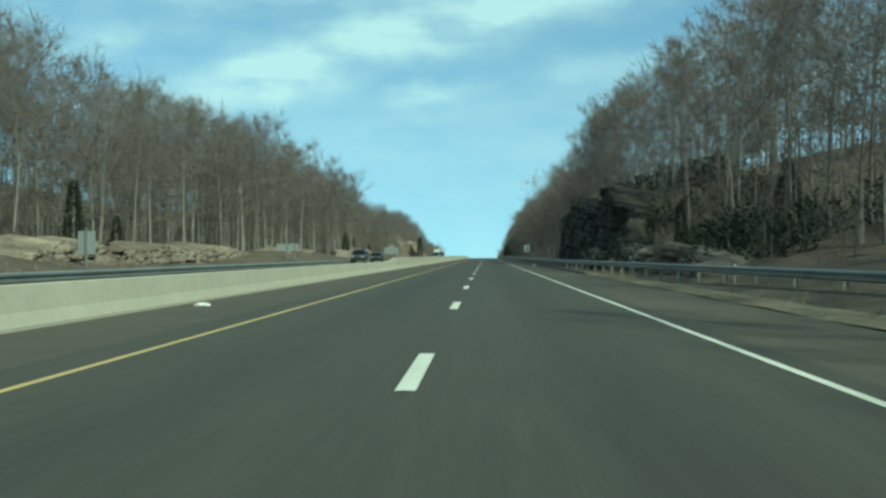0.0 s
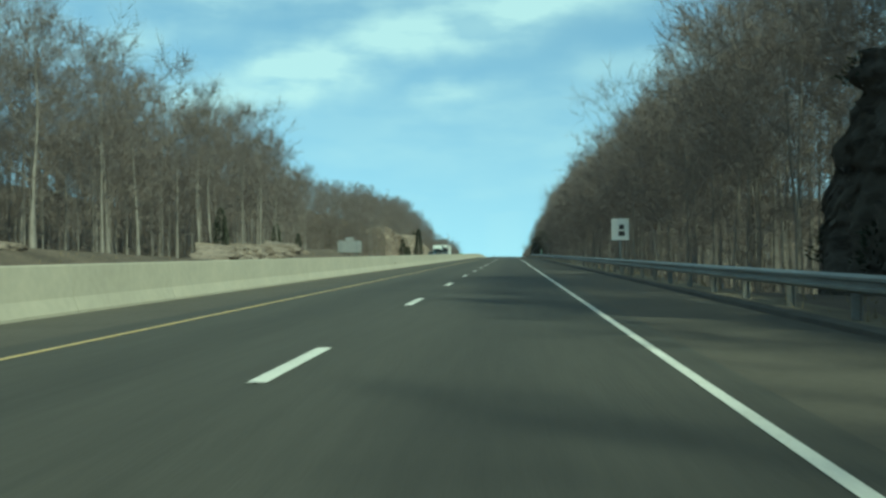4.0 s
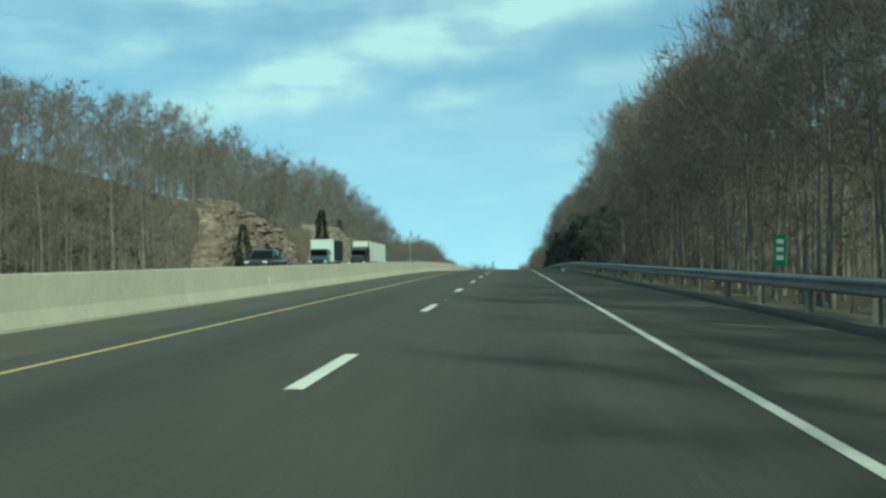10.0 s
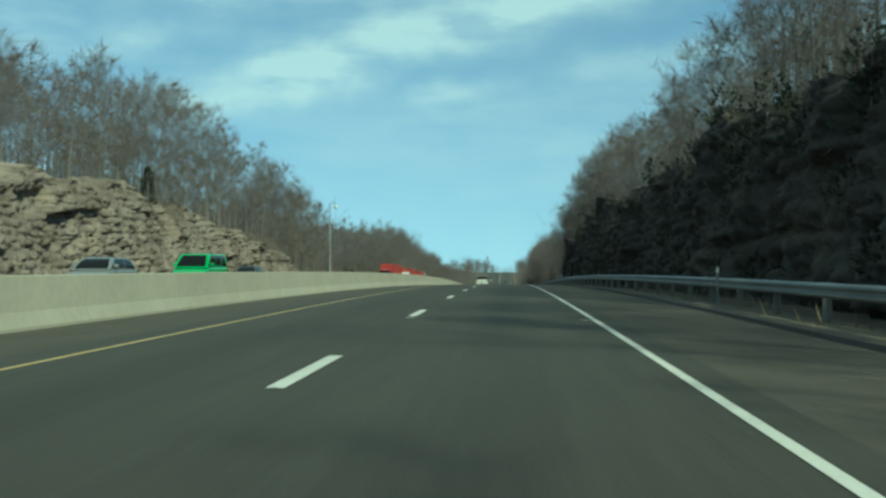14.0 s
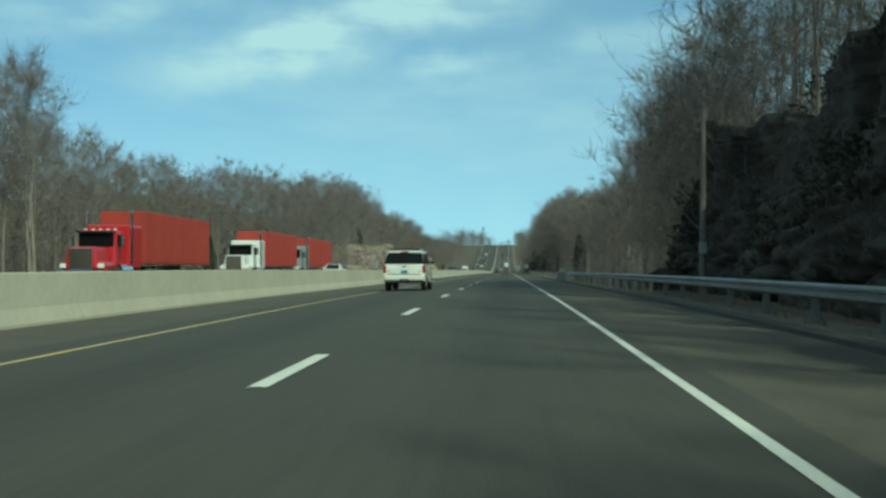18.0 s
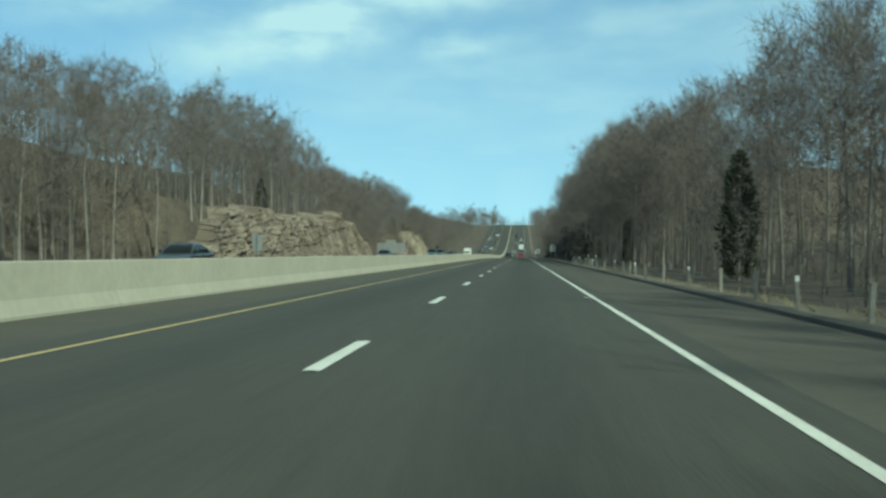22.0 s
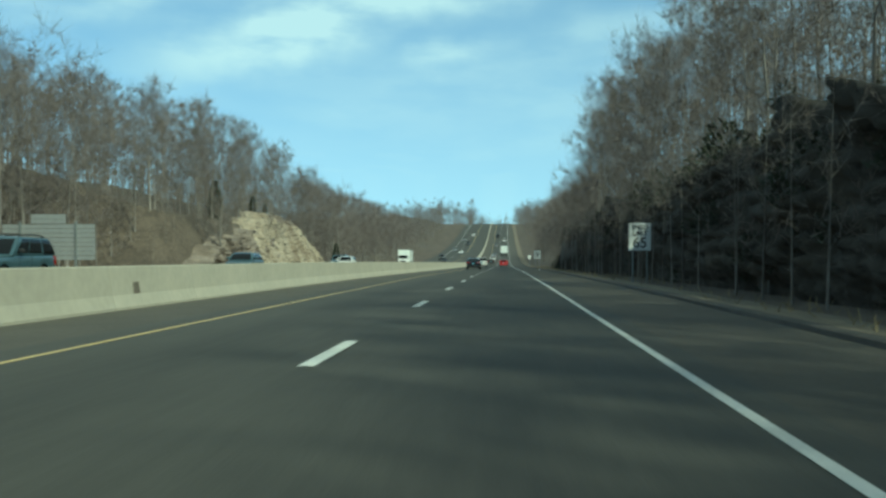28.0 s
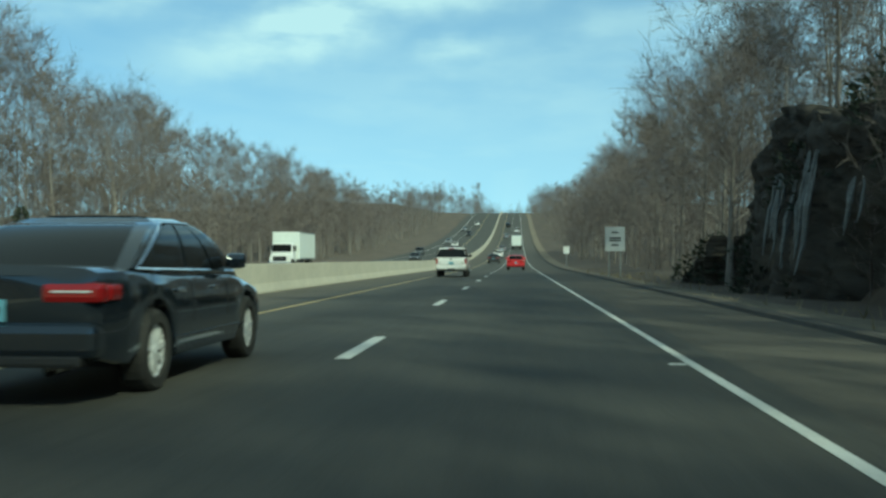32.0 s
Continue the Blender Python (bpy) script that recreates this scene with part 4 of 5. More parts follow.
for i, y in enumerate(ys):
    p = part("post", fp, M_POST, fence, at=pose(7.7 + .25 * math.sin(i), y, float(road_z(y)) - .2, RNG.uniform(-2, 2), RNG.uniform(-3, 3), 0))
    if i % 3 == 0:
        part("reflector", cap, M_PAINT_W, p)
for z in (.38, .52, .66):
    pts = [(7.66, y, float(road_z(y)) - .2 + z) for y in np.arange(664, 794, 5.0)]
    v, f = tube(pts, [.007] * len(pts), 3)
    part("cable", (v, f), M_STEEL, fence)


def marker(x, y, h, label, plate=None):
    root = tagged(new("marker_post"), label, "marker post", "roadside marker posts")
    root.matrix_basis = pose(x, y, float(ground_z(x, y)) - .05, 0, RNG.uniform(-2, 2), 0)
    dz = float(road_z(y)) - .2 - float(ground_z(x, y)) + .05
    part("post", box((0, 0, (h + dz) / 2), (.07, .03, h + dz), .006), M_POST if plate is None else M_STEEL, root)
    if plate is None:
        part("reflector", box((0, -.022, h + dz - .09), (.075, .01, .14), .004), M_PAINT_W, root, "white reflector")
    else:
        part("plate", box((0, -.022, h + dz - plate[1] / 2), (plate[0], .008, plate[1])), plate[2], root, "narrow green plate")
        for k in range(3):
            part("bar", box((0, -.028, h + dz - .14 - k * .2), (plate[0] * .55, .004, .11)), M_PAINT_W, root)


for x, y, h in ((8.6, 60, 1.25), (9.9, 42, .95), (7.9, 756, 1.15), (8.3, 771, 1.2), (8.2, 784, .95), (8.3, 789, .95), (8.1, 793, .95), (7.9, 812, 1.1), (7.9, 852, 1.3),
                (8.0, 130, 1.0), (8.2, 290, 1.2), (8.0, 398, 1.25), (8.0, 460, 1.2), (8.1, 545, 1.2), (-8.6, 110, 1.3)):
    marker(x, y, h, "thin pale roadside post with a white reflector")
marker(8.3, 334, 1.75, "slim green mile marker on a steel post", (.30, .75, M_GREEN))


def word(text, size, material, name="lettering"):
    cu = bpy.data.curves.new("text", "FONT")
    cu.body, cu.size, cu.align_x, cu.align_y, cu.extrude, cu.offset = text, size, "CENTER", "CENTER", .003, .008
    ob = bpy.data.objects.new("text", cu)
    scene.collection.objects.link(ob)
    me = bpy.data.meshes.new_from_object(ob)
    bpy.data.objects.remove(ob)
    me.materials.clear()
    me.materials.append(material)
    return me


def sign_root(x, y, label, z=None):
    root = tagged(new("road_sign"), label, "road sign")
    root.matrix_basis = pose(x, y, float(ground_z(x, y)) - .1 if z is None else z, 0, 0, 0)
    return root, float(road_z(y)) - float(ground_z(x, y)) + .1


def post_pair(root, xs, h, w=.08):
    for x in xs:
        part("post", box((x, .05, h / 2), (w, w * .8, h), .006), M_STEEL, root)


# speed limit, black on white
sg, dz = sign_root(9.2, 910.5, "white rectangular speed limit sign with black letters on two posts")
post_pair(sg, (-.38, .38), 2.95 + dz)
part("panel", box((0, 0, 2.25 + dz), (1.22, .02, 1.52), .004), M_PAINT_W, sg)
for (cx, cz, sx, sz) in ((0, .735, 1.17, .02), (0, -.735, 1.17, .02), (-.585, 0, .02, 1.49), (.585, 0, .02, 1.49)):
    part("border", box((cx, -.013, 2.25 + dz + cz), (sx, .006, sz)), M_BLACK, sg)
for text, size, zz in (("SPEED", .34, .50), ("LIMIT", .34, .17), ("65", .78, -.34)):
    part("lettering", word(text, size, M_BLACK), M_BLACK, sg, at=pose(0, -.016, 2.25 + dz + zz, 90, 0, 0))

# a white sign whose writing cannot be read
sg, dz = sign_root(7.9, 1040, "white rectangular notice sign with dark lines on two posts")
post_pair(sg, (-.35, .35), 2.95 + dz)
part("panel", box((0, 0, 2.3 + dz), (1.2, .02, 1.5), .004), M_PAINT_W, sg)
for zz, w in ((.40, .42), (.05, .7), (-.1, .7), (-.38, .45)):
    part("bar", box((0, -.013, 2.3 + dz + zz), (w, .006, .10)), M_BLACK, sg)
sg, dz = sign_root(7.9, 180, "small white sign with a dark mark on one post")
post_pair(sg, (0,), 2.85 + dz)
part("panel", box((0, 0, 2.25 + dz), (.92, .02, 1.15), .004), M_PAINT_W, sg)
for zz, w in ((.12, .26), (-.22, .34)):
    part("bar", box((.08, -.013, 2.25 + dz + zz), (w, .006, .26)), M_BLACK, sg)
sg, dz = sign_root(8.1, 1105, "small white sign on one post")
post_pair(sg, (0,), 2.6 + dz)
part("panel", box((0, 0, 2.1 + dz), (.75, .02, .9), .004), M_PAINT_W, sg)


def back_sign(x, y, w, h, bottom, label, tab=None, posts=(-.32, .32), slats=True, tone=None):
    """The back of a large sign for the other carriageway: ribbed panels on steel posts."""
    root, dz = sign_root(x, y, label)
    b = bottom + dz
    if slats:
        n = max(3, int(h / .30))
        for k in range(n):
            part("slat", box((0, 0, b + (k + .5) * h / n), (w, .03, h / n - .035), .008), tone or M_SIGN_BACK, root)
    else:
        part("panel", box((0, 0, b + h / 2), (w, .03, h), .008), tone or M_SIGN_BACK, root)
    if tab:
        tw, th, tx = tab
        n = max(2, int(th / .28))
        for k in range(n):
            part("slat", box((tx, 0, b + h + .03 + (k + .5) * th / n), (tw, .03, th / n - .03), .008), tone or M_SIGN_BACK, root)
    for p in posts:
        part("post", box((p * w, -.08, (b + h) / 2 + .1), (.16, .12, b + h + .2), .01), M_STEEL, root)
    return root


back_sign(-28.5, 316, 4.5, 2.2, 1.35, "back of a grey ribbed metal road sign on two posts", (1.6, .6, 0), (-.38, .30))
back_sign(-29, 78, 1.3, 1.7, 1.2, "back of a small grey road sign on one post", None, (0,), False)
back_sign(-28.5, 152, 3.3, 1.1, 1.7, "back of a pale grey road sign on two posts", None, (.0, .32), False)
back_sign(-29, 694, 4.3, 3.1, 1.4, "back of a tall ribbed metal road sign on two posts", None, (-.30, .22))
back_sign(-31, 927, 6.9, 2.6, 1.0, "back of a wide pale road sign with a small tab above", (2.6, .7, 0), (-.3, .3))
back_sign(-29.5, 905, 2.3, 1.6, 1.2, "back of a pale blue-grey road sign", None, (-.3, .3), False)
back_sign(-29, 790, 1.2, 1.9, 1.2, "narrow back of a grey-green road sign", None, (0,), False)

# tall pole with a camera dome
pl = tagged(new("camera_pole"), "tall slim grey pole carrying a white camera dome", "pole")
pz = float(ground_z(-27, 593)) - .1
pl.matrix_basis = pose(-27, 593, pz, 0, 0, 0)
ph = float(road_z(593)) + 13.6 - pz
v, f = tube([(0, 0, 0), (0, 0, ph * .5), (0, 0, ph)], [.16, .12, .08], 10)
part("shaft", (v, f), M_POLE, pl, smooth=True)
v, f = tube([(0, 0, ph - .1), (.4, 0, ph + .1), (.9, 0, ph + .05), (.95, 0, ph - .35)], [.04, .04, .04, .03], 6)
part("arm", (v, f), M_POLE, pl)
bm = bmesh.new()
bmesh.ops.create_uvsphere(bm, u_segments=12, v_segments=8, radius=.28)
for q in bm.verts:
    q.co.z = q.co.z * 1.2
bmesh.ops.translate(bm, verts=bm.verts, vec=(.95, 0, ph - .65))
part("dome", bm, M_PAINT_W, pl, "white dome", smooth=True)
part("cabinet", box((0, -.2, 1.6), (.5, .3, .8), .02), M_POLE, pl)
up = tagged(new("utility_pole"), "plain brown wooden pole standing at the foot of the rock", "pole")
up.matrix_basis = pose(10.6, 597, float(ground_z(10.6, 597)) - .2, 0, 0, 0)
v, f = tube([(0, 0, 0), (.02, 0, 4), (.03, 0, 8.4)], [.15, .13, .10], 9)
part("shaft", (v, f), M_BARK, up)
part("box", box((0, -.17, 2.3), (.3, .2, .5), .02), M_POLE, up, "small grey box")

# ice on the shaded ledge
rng = np.random.RandomState(91)
ice = tagged(new("icicle_curtain"), "grey-white frozen seeps hanging on the dark rock face", "ice")
for y, top, ln, n in ((983, 3.4, 1.6, 3), (986.5, 4.0, 2.6, 4), (990, 3.2, 1.5, 3), (994, 4.6, 3.0, 5), (997, 3.0, 1.8, 3), (1001, 4.2, 2.8, 4), (1005, 3.6, 2.0, 3), (1009.5, 4.8, 4.0, 6), (1011, 4.0, 3.2, 4), (1013.5, 4.4, 3.6, 5)):
    base = float(road_z(y)) - .3
    for j in range(n):
        yy, l2 = y + rng.uniform(-.7, .7), ln * rng.uniform(.6, 1.0)
        pts = [(10.45 + .16 * z + rng.uniform(-.08, .08), yy + rng.uniform(-.10, .10), base + z) for z in (top - l2 * q for q in (0, .2, .45, .75, 1.0))]
        part("icicle", tuple(tube(pts, np.array([.02, .06, .10, .07, .015]) * rng.uniform(.5, 1.2), 7)), M_ICE, ice)

# dry grass in tufts along the verges
rng = np.random.RandomState(17)
n = 26000
gx = np.where(rng.rand(n) < .5, rng.uniform(7.5, 11.5, n), -rng.uniform(24.8, 31, n))
gy = rng.uniform(0, 1090, n)
keep = (np.sin(gy * .35 + gx) + np.sin(gy * .11) + rng.normal(0, .8, n)) > .2
gx, gy = gx[keep], gy[keep]
base = np.c_[gx, gy, np.maximum(ground_z(gx, gy), np.where((gx > 7.0) & (gx < 10.2), road_z(gy) - .14 + np.interp(gx, (7.0, 7.4, 8.2, 9.2, 10.4), (.02, .09, .03, -.06, -.30)), -99)) - .02]
way = np.c_[rng.normal(0, .5, len(gx)), rng.normal(0, .5, len(gx)), np.ones(len(gx))]
way /= np.linalg.norm(way, axis=1)[:, None]
v, f = slivers(base, way, rng.uniform(.15, .5, len(gx)), rng.uniform(.02, .05, len(gx)), rng)
tagged(new("verge_grass", tri_mesh("verge_grass", v, f, M_GRASS)), "sparse dry straw-coloured grass on the verges", "grass", kind="stuff")

# small white paint marks beside the lines
mark = mesh_from("paint_mark", [(-.09, -.07, 0), (.09, -.07, 0), (.09, .07, 0), (-.09, .07, 0)], [(0, 1, 2, 3)], M_WHITE)
for x, y in ((.02, 405.2), (.02, 407.1), (3.56, 406.4), (.03, 450.6), (3.55, 451.0), (3.58, 598), (.05, 606), (3.58, 633), (3.57, 840), (.04, 841), (3.56, 988), (3.57, 258), (.05, 257), (3.57, 335), (.04, 335), (3.57, 700), (3.56, 127)):
    part("paint_mark", mark, M_WHITE, road, at=pose(x, y, float(surf(x, y)) + .008, 0, 0, 0))

# scuffs and patches on the barrier, scraps on the shoulders
M_SCUFF = mat("rubber_scuff", (.10, .085, .07), .9, second=(.16, .14, .115), scale=4, fine=25)
M_PATCH = mat("pale_patch", (.55, .53, .47), .9, second=(.47, .45, .40), scale=3, fine=20)
for y, z, w, h, m in ((93, .55, .35, .14, M_SCUFF), (278, .62, .5, .4, M_PATCH), (880, .5, .4, .28, M_SCUFF), (640, .42, .25, .12, M_SCUFF), (345, .5, .45, .3, M_PATCH),
                      (122, .4, .5, .1, M_SCUFF), (930, .35, .3, .12, M_SCUFF), (842, .2, .3, .08, M_PATCH), (512, .55, .3, .1, M_SCUFF), (205, .45, .4, .1, M_SCUFF), (716, .35, .25, .1, M_PATCH)):
    half = .105 + (.19 - .105) * (1.02 - z) / .69 if z > .33 else .19 + (.30 - .19) * (.33 - z) / .255
    part("scuff", box((0, 0, 0), (.012, w, h), .004), m, barrier, at=pose(BX + half + .004, y, float(surf(BX, y)) + z, 0, -7 if z > .33 else -23, 0))
for x, y, s, m, lab in ((-6.4, 117, .35, M_SCUFF, "dark scrap of tyre on the median shoulder"), (-6.1, 28, .2, M_PAINT_W, "small pale scrap of litter on the median shoulder"),
                        (6.2, 120, .25, M_PATCH, "pale scrap of litter on the outer shoulder"), (6.6, 404, .2, M_PATCH, "pale stone at the kerb"), (6.4, 985, .22, M_PATCH, "pale scrap of litter at the kerb")):
    bm = bmesh.new()
    bmesh.ops.create_icosphere(bm, subdivisions=2, radius=s)
    for q in bm.verts:
        k = 1 + .5 * noise.noise(q.co * 6 + Vector((x, y, 0)))
        q.co = Vector((q.co.x * k * .7, q.co.y * k, max(q.co.z, -.2 * s) * .35 * k))
    me = bpy.data.meshes.new("litter")
    bm.to_mesh(me), bm.free()
    me.materials.append(m)
    ob = tagged(new("litter", me), lab, "litter")
    ob.matrix_basis = pose(x, y, float(surf(x, y)) + .06 * s, 0, 0, x * 40)

# ---------- vehicles ----------


def paint(name, base, rough=.28, metal=.0, coat=.6):
    return mat(name, base, rough, metal, coat=coat, second=tuple(c * .9 for c in base), scale=1.2, fine=14, amount=.9)


M_SILVER = paint("champagne_paint", (.80, .79, .72), .28, .1)
M_NAVY = paint("dark_navy_paint", (.010, .014, .020), .12, .0, 1.0)
M_RED = paint("red_paint", (.42, .015, .02))
M_WHITE_CAR = paint("white_paint", (.72, .72, .70))
M_DARK_CAR = paint("charcoal_paint", (.03, .033, .036))
M_BLUE_CAR = paint("blue_grey_paint", (.05, .09, .11))
M_LIME = paint("green_paint", (.06, .42, .12))
M_GREY_CAR = paint("silver_grey_paint", (.33, .34, .34), .3, .4)
M_GLASS = mat("tinted_glass", (.008, .009, .010), .06, 0, spec=.22)
M_TYRE = mat("tyre_rubber", (.018, .018, .018), .85, second=(.03, .029, .027), scale=4, fine=30)
M_RIM = mat("bright_alloy", (.86, .87, .88), .22, .4)
M_CHROME = mat("chrome", (.75, .76, .77), .12, 1.0)
M_TRIM = mat("black_trim", (.018, .018, .019), .6)
M_LAMP = mat("red_lamp_lens", (.22, .007, .009), .15, 0, coat=.5)
M_CLEAR = mat("clear_lamp_lens", (.75, .74, .70), .1, 0, coat=.5)
M_PLATE = mat("pale_blue_plate", (.20, .42, .52), .5)
M_TRAILER = mat("white_trailer_side", (.70, .73, .70), .45, second=(.62, .65, .62), scale=.4, fine=4)
M_CONTAINER = mat("red_container_steel", (.36, .045, .03), .6, second=(.27, .035, .026), scale=.5, fine=5)
M_BOX_DARK = mat("dark_box_side", (.020, .027, .027), .75, second=(.030, .038, .038), scale=.5, fine=5, spec=.12)


def wheel(parent, x, y, r, w, side, material=None, spokes=6, rim_r=.66, seg=28):
    """A tyre of revolution with a spoked rim, its face to side."""
    pr = [(r * rim_r, -w / 2), (r * .9, -w / 2), (r * .985, -w * .36), (r, -w * .2), (r, w * .2), (r * .985, w * .36), (r * .9, w / 2), (r * rim_r, w / 2)]
    n = len(pr)
    v = [(b, a * math.cos(k * 2 * math.pi / seg), a * math.sin(k * 2 * math.pi / seg)) for k in range(seg) for a, b in pr]
    f = [(k * n + j, k * n + (j + 1) % n, ((k + 1) % seg) * n + (j + 1) % n, ((k + 1) % seg) * n + j) for k in range(seg) for j in range(n)]
    root = part("wheel", (v, f), M_TYRE, parent, at=pose(x, y, r))
    bm = bmesh.new()
    rr = r * rim_r
    for i in range(spokes):
        a = i * 2 * math.pi / spokes
        vs = bm_box(bm, (0, 0, rr * .52), (w * .16, rr * .15, rr * .92), 0, (1, 1.5))
        bmesh.ops.rotate(bm, verts=vs, cent=(0, 0, 0), matrix=Matrix.Rotation(a, 3, "X"))
    bmesh.ops.create_cone(bm, cap_ends=True, segments=14, radius1=rr * .24, radius2=rr * .2, depth=w * .22, matrix=Matrix.Rotation(radians(90), 4, "Y"))
    ring = tube([(0, rr * .97 * math.cos(k * math.pi / 12), rr * .97 * math.sin(k * math.pi / 12)) for k in range(25)], [rr * .06] * 25, 5)
    vv = [bm.verts.new(p) for p in ring[0]]
    for q in ring[1]:
        try:
            bm.faces.new([vv[i] for i in q])
        except ValueError:
            pass
    part("rim", bm, material or M_RIM, root, at=pose(side * w * .30, 0, 0))
    bm = bmesh.new()
    bmesh.ops.create_cone(bm, cap_ends=True, segments=18, radius1=rr * .93, radius2=rr * .93, depth=w * .3, matrix=Matrix.Rotation(radians(90), 4, "Y"))
    part("brake_disc", bm, M_TRIM, root, at=pose(-side * w * .05, 0, 0))
    return root


def body_shell(st, arches, r_arch, z_axle):
    """Lower body lofted along its length: stations (y, half width, bottom, top); wheel arches cut upwards."""
    ys = sorted(set([round(s[0], 3) for s in st] + [round(a + r_arch * c, 3) for a in arches for c in np.cos(np.linspace(0, math.pi, 13))]
                    + [round(y, 3) for y in np.arange(st[0][0], st[-1][0], .22)]))
    Y = [s[0] for s in st]
    n, v = 14, []
    for y in ys:
        w, zb, zt = (np.interp(y, Y, [s[k] for s in st]) for k in (1, 2, 3))
        zs = zb
        for a in arches:
            if abs(y - a) < r_arch:
                zs = max(zs, z_axle + math.sqrt(max(0, r_arch ** 2 - (y - a) ** 2)))
        zs = min(zs, zt - .16)
        zm = zs + (zt - zs) * .55
        half = [(w * .90, zs), (w * .985, zs + .03), (w, zm), (w * .985, zt - .10), (w * .95, zt - .035), (w * .85, zt), (w * .4, zt + .018)]
        v += [(a, y, b) for a, b in half] + [(-a, y, b) for a, b in reversed(half)]
    f = [(i * n + j, i * n + (j + 1) % n, (i + 1) * n + (j + 1) % n, (i + 1) * n + j)[::-1] for i in range(len(ys) - 1) for j in range(n)]
    f += [tuple(range(n)), tuple(range((len(ys) - 1) * n, len(ys) * n))[::-1]]
    return v, f


class House:
    """The glazed upper part: a bulged frustum between the belt line and the roof."""

    def __init__(self, low, high, curve=0.0):
        # low, high: (y rear, y front, half width, z rear, z front)
        self.low, self.high, self.curve = low, high, curve

    def at(self, side, u, v):
        """A point on a face: side r, l, b or f; u along 0..1, v up 0..1."""
        (a0, a1, aw, az0, az1), (b0, b1, bw, bz0, bz1) = self.low, self.high
        bulge = .035 * math.sin(v * math.pi * .5)
        w = aw + (bw - aw) * v ** 1.55 + bulge * .4
        c = self.curve
        k = v * (1 - c) + c * math.sin(v * math.pi / 2)
        yr, yf = a0 + (b0 - a0) * v, a1 + (b1 - a1) * v
        zr, zf = az0 + (bz0 - az0) * k, az1 + (bz1 - az1) * k
        if side in "rl":
            s = 1 if side == "r" else -1
            return Vector((s * w, yr + (yf - yr) * u, zr + (zf - zr) * u))
        y, z = (yr, zr) if side == "b" else (yf, zf)
        x = (u * 2 - 1) * w
        bow = .07 * (1 - (u * 2 - 1) ** 2)
        return Vector((x, y - bow if side == "b" else y + bow, z))

    def shell(self):
        N = 10
        v, f, ring = [], [], []
        for k in range(N + 1):
            t = k / N
            row = [self.at("r", u, t) for u in np.linspace(0, 1, 9)] + [self.at("f", u, t) for u in np.linspace(1, 0, 9)[1:]] \
                + [self.at("l", u, t) for u in np.linspace(1, 0, 9)[1:]] + [self.at("b", u, t) for u in np.linspace(0, 1, 9)[1:-1]]
            v += [tuple(p) for p in row]
            n = len(row)
        f = [(i * n + j, i * n + (j + 1) % n, (i + 1) * n + (j + 1) % n, (i + 1) * n + j) for i in range(N) for j in range(n)]
        c = sum((Vector(p) for p in v[-n:]), Vector()) / n
        m = len(v)
        inner = [tuple(c + (Vector(p) - c) * .88 + Vector((0, 0, .035))) for p in v[-n:]]
        v += inner + [tuple(c + Vector((0, 0, .06)))]
        f += [(m - n + j, m - n + (j + 1) % n, m + (j + 1) % n, m + j) for j in range(n)]
        f += [(m + j, m + (j + 1) % n, m + n) for j in range(n)]
        return v, f

    def pane(self, side, corners, out=.014):
        """A glass pane set into a face: corners (u, v) of its four corners."""
        (u0, v0), (u1, v1), (u2, v2), (u3, v3) = corners
        nrm = {"r": Vector((1, 0, .3)), "l": Vector((-1, 0, .3)), "b": Vector((0, -1, .3)), "f": Vector((0, 1, .3))}[side].normalized()
        g, h, pts = 8, 6, []
        for i in range(g + 1):
            for j in range(h + 1):
                s, t = i / g, j / h
                u = (u0 * (1 - s) + u1 * s) * (1 - t) + (u3 * (1 - s) + u2 * s) * t
                v = (v0 * (1 - s) + v1 * s) * (1 - t) + (v3 * (1 - s) + v2 * s) * t
                pts.append(self.at(side, u, v))
        v = [tuple(p + nrm * out) for p in pts] + [tuple(p - nrm * .01) for p in pts]
        k, n = len(pts), h + 1
        f = [(i * n + j, (i + 1) * n + j, (i + 1) * n + j + 1, i * n + j + 1) for i in range(g) for j in range(h)]
        edge = [i * n for i in range(g + 1)] + [g * n + j for j in range(1, n)] + [i * n + h for i in range(g - 1, -1, -1)] + list(range(h - 1, 0, -1))
        f += [(edge[i], edge[(i + 1) % len(edge)], k + edge[(i + 1) % len(edge)], k + edge[i]) for i in range(len(edge))]
        return v, f


def finish(ob):
    """Rounded shading with sharp creases kept."""
    me = ob.data
    me.polygons.foreach_set("use_smooth", [True] * len(me.polygons))
    me.set_sharp_from_angle(angle=radians(38))
    return ob


def recalc(vf):
    bm = bmesh.new()
    vs = [bm.verts.new(p) for p in vf[0]]
    for q in vf[1]:
        try:
            bm.faces.new([vs[i] for i in q])
        except ValueError:
            pass
    bmesh.ops.recalc_face_normals(bm, faces=bm.faces)
    return bm


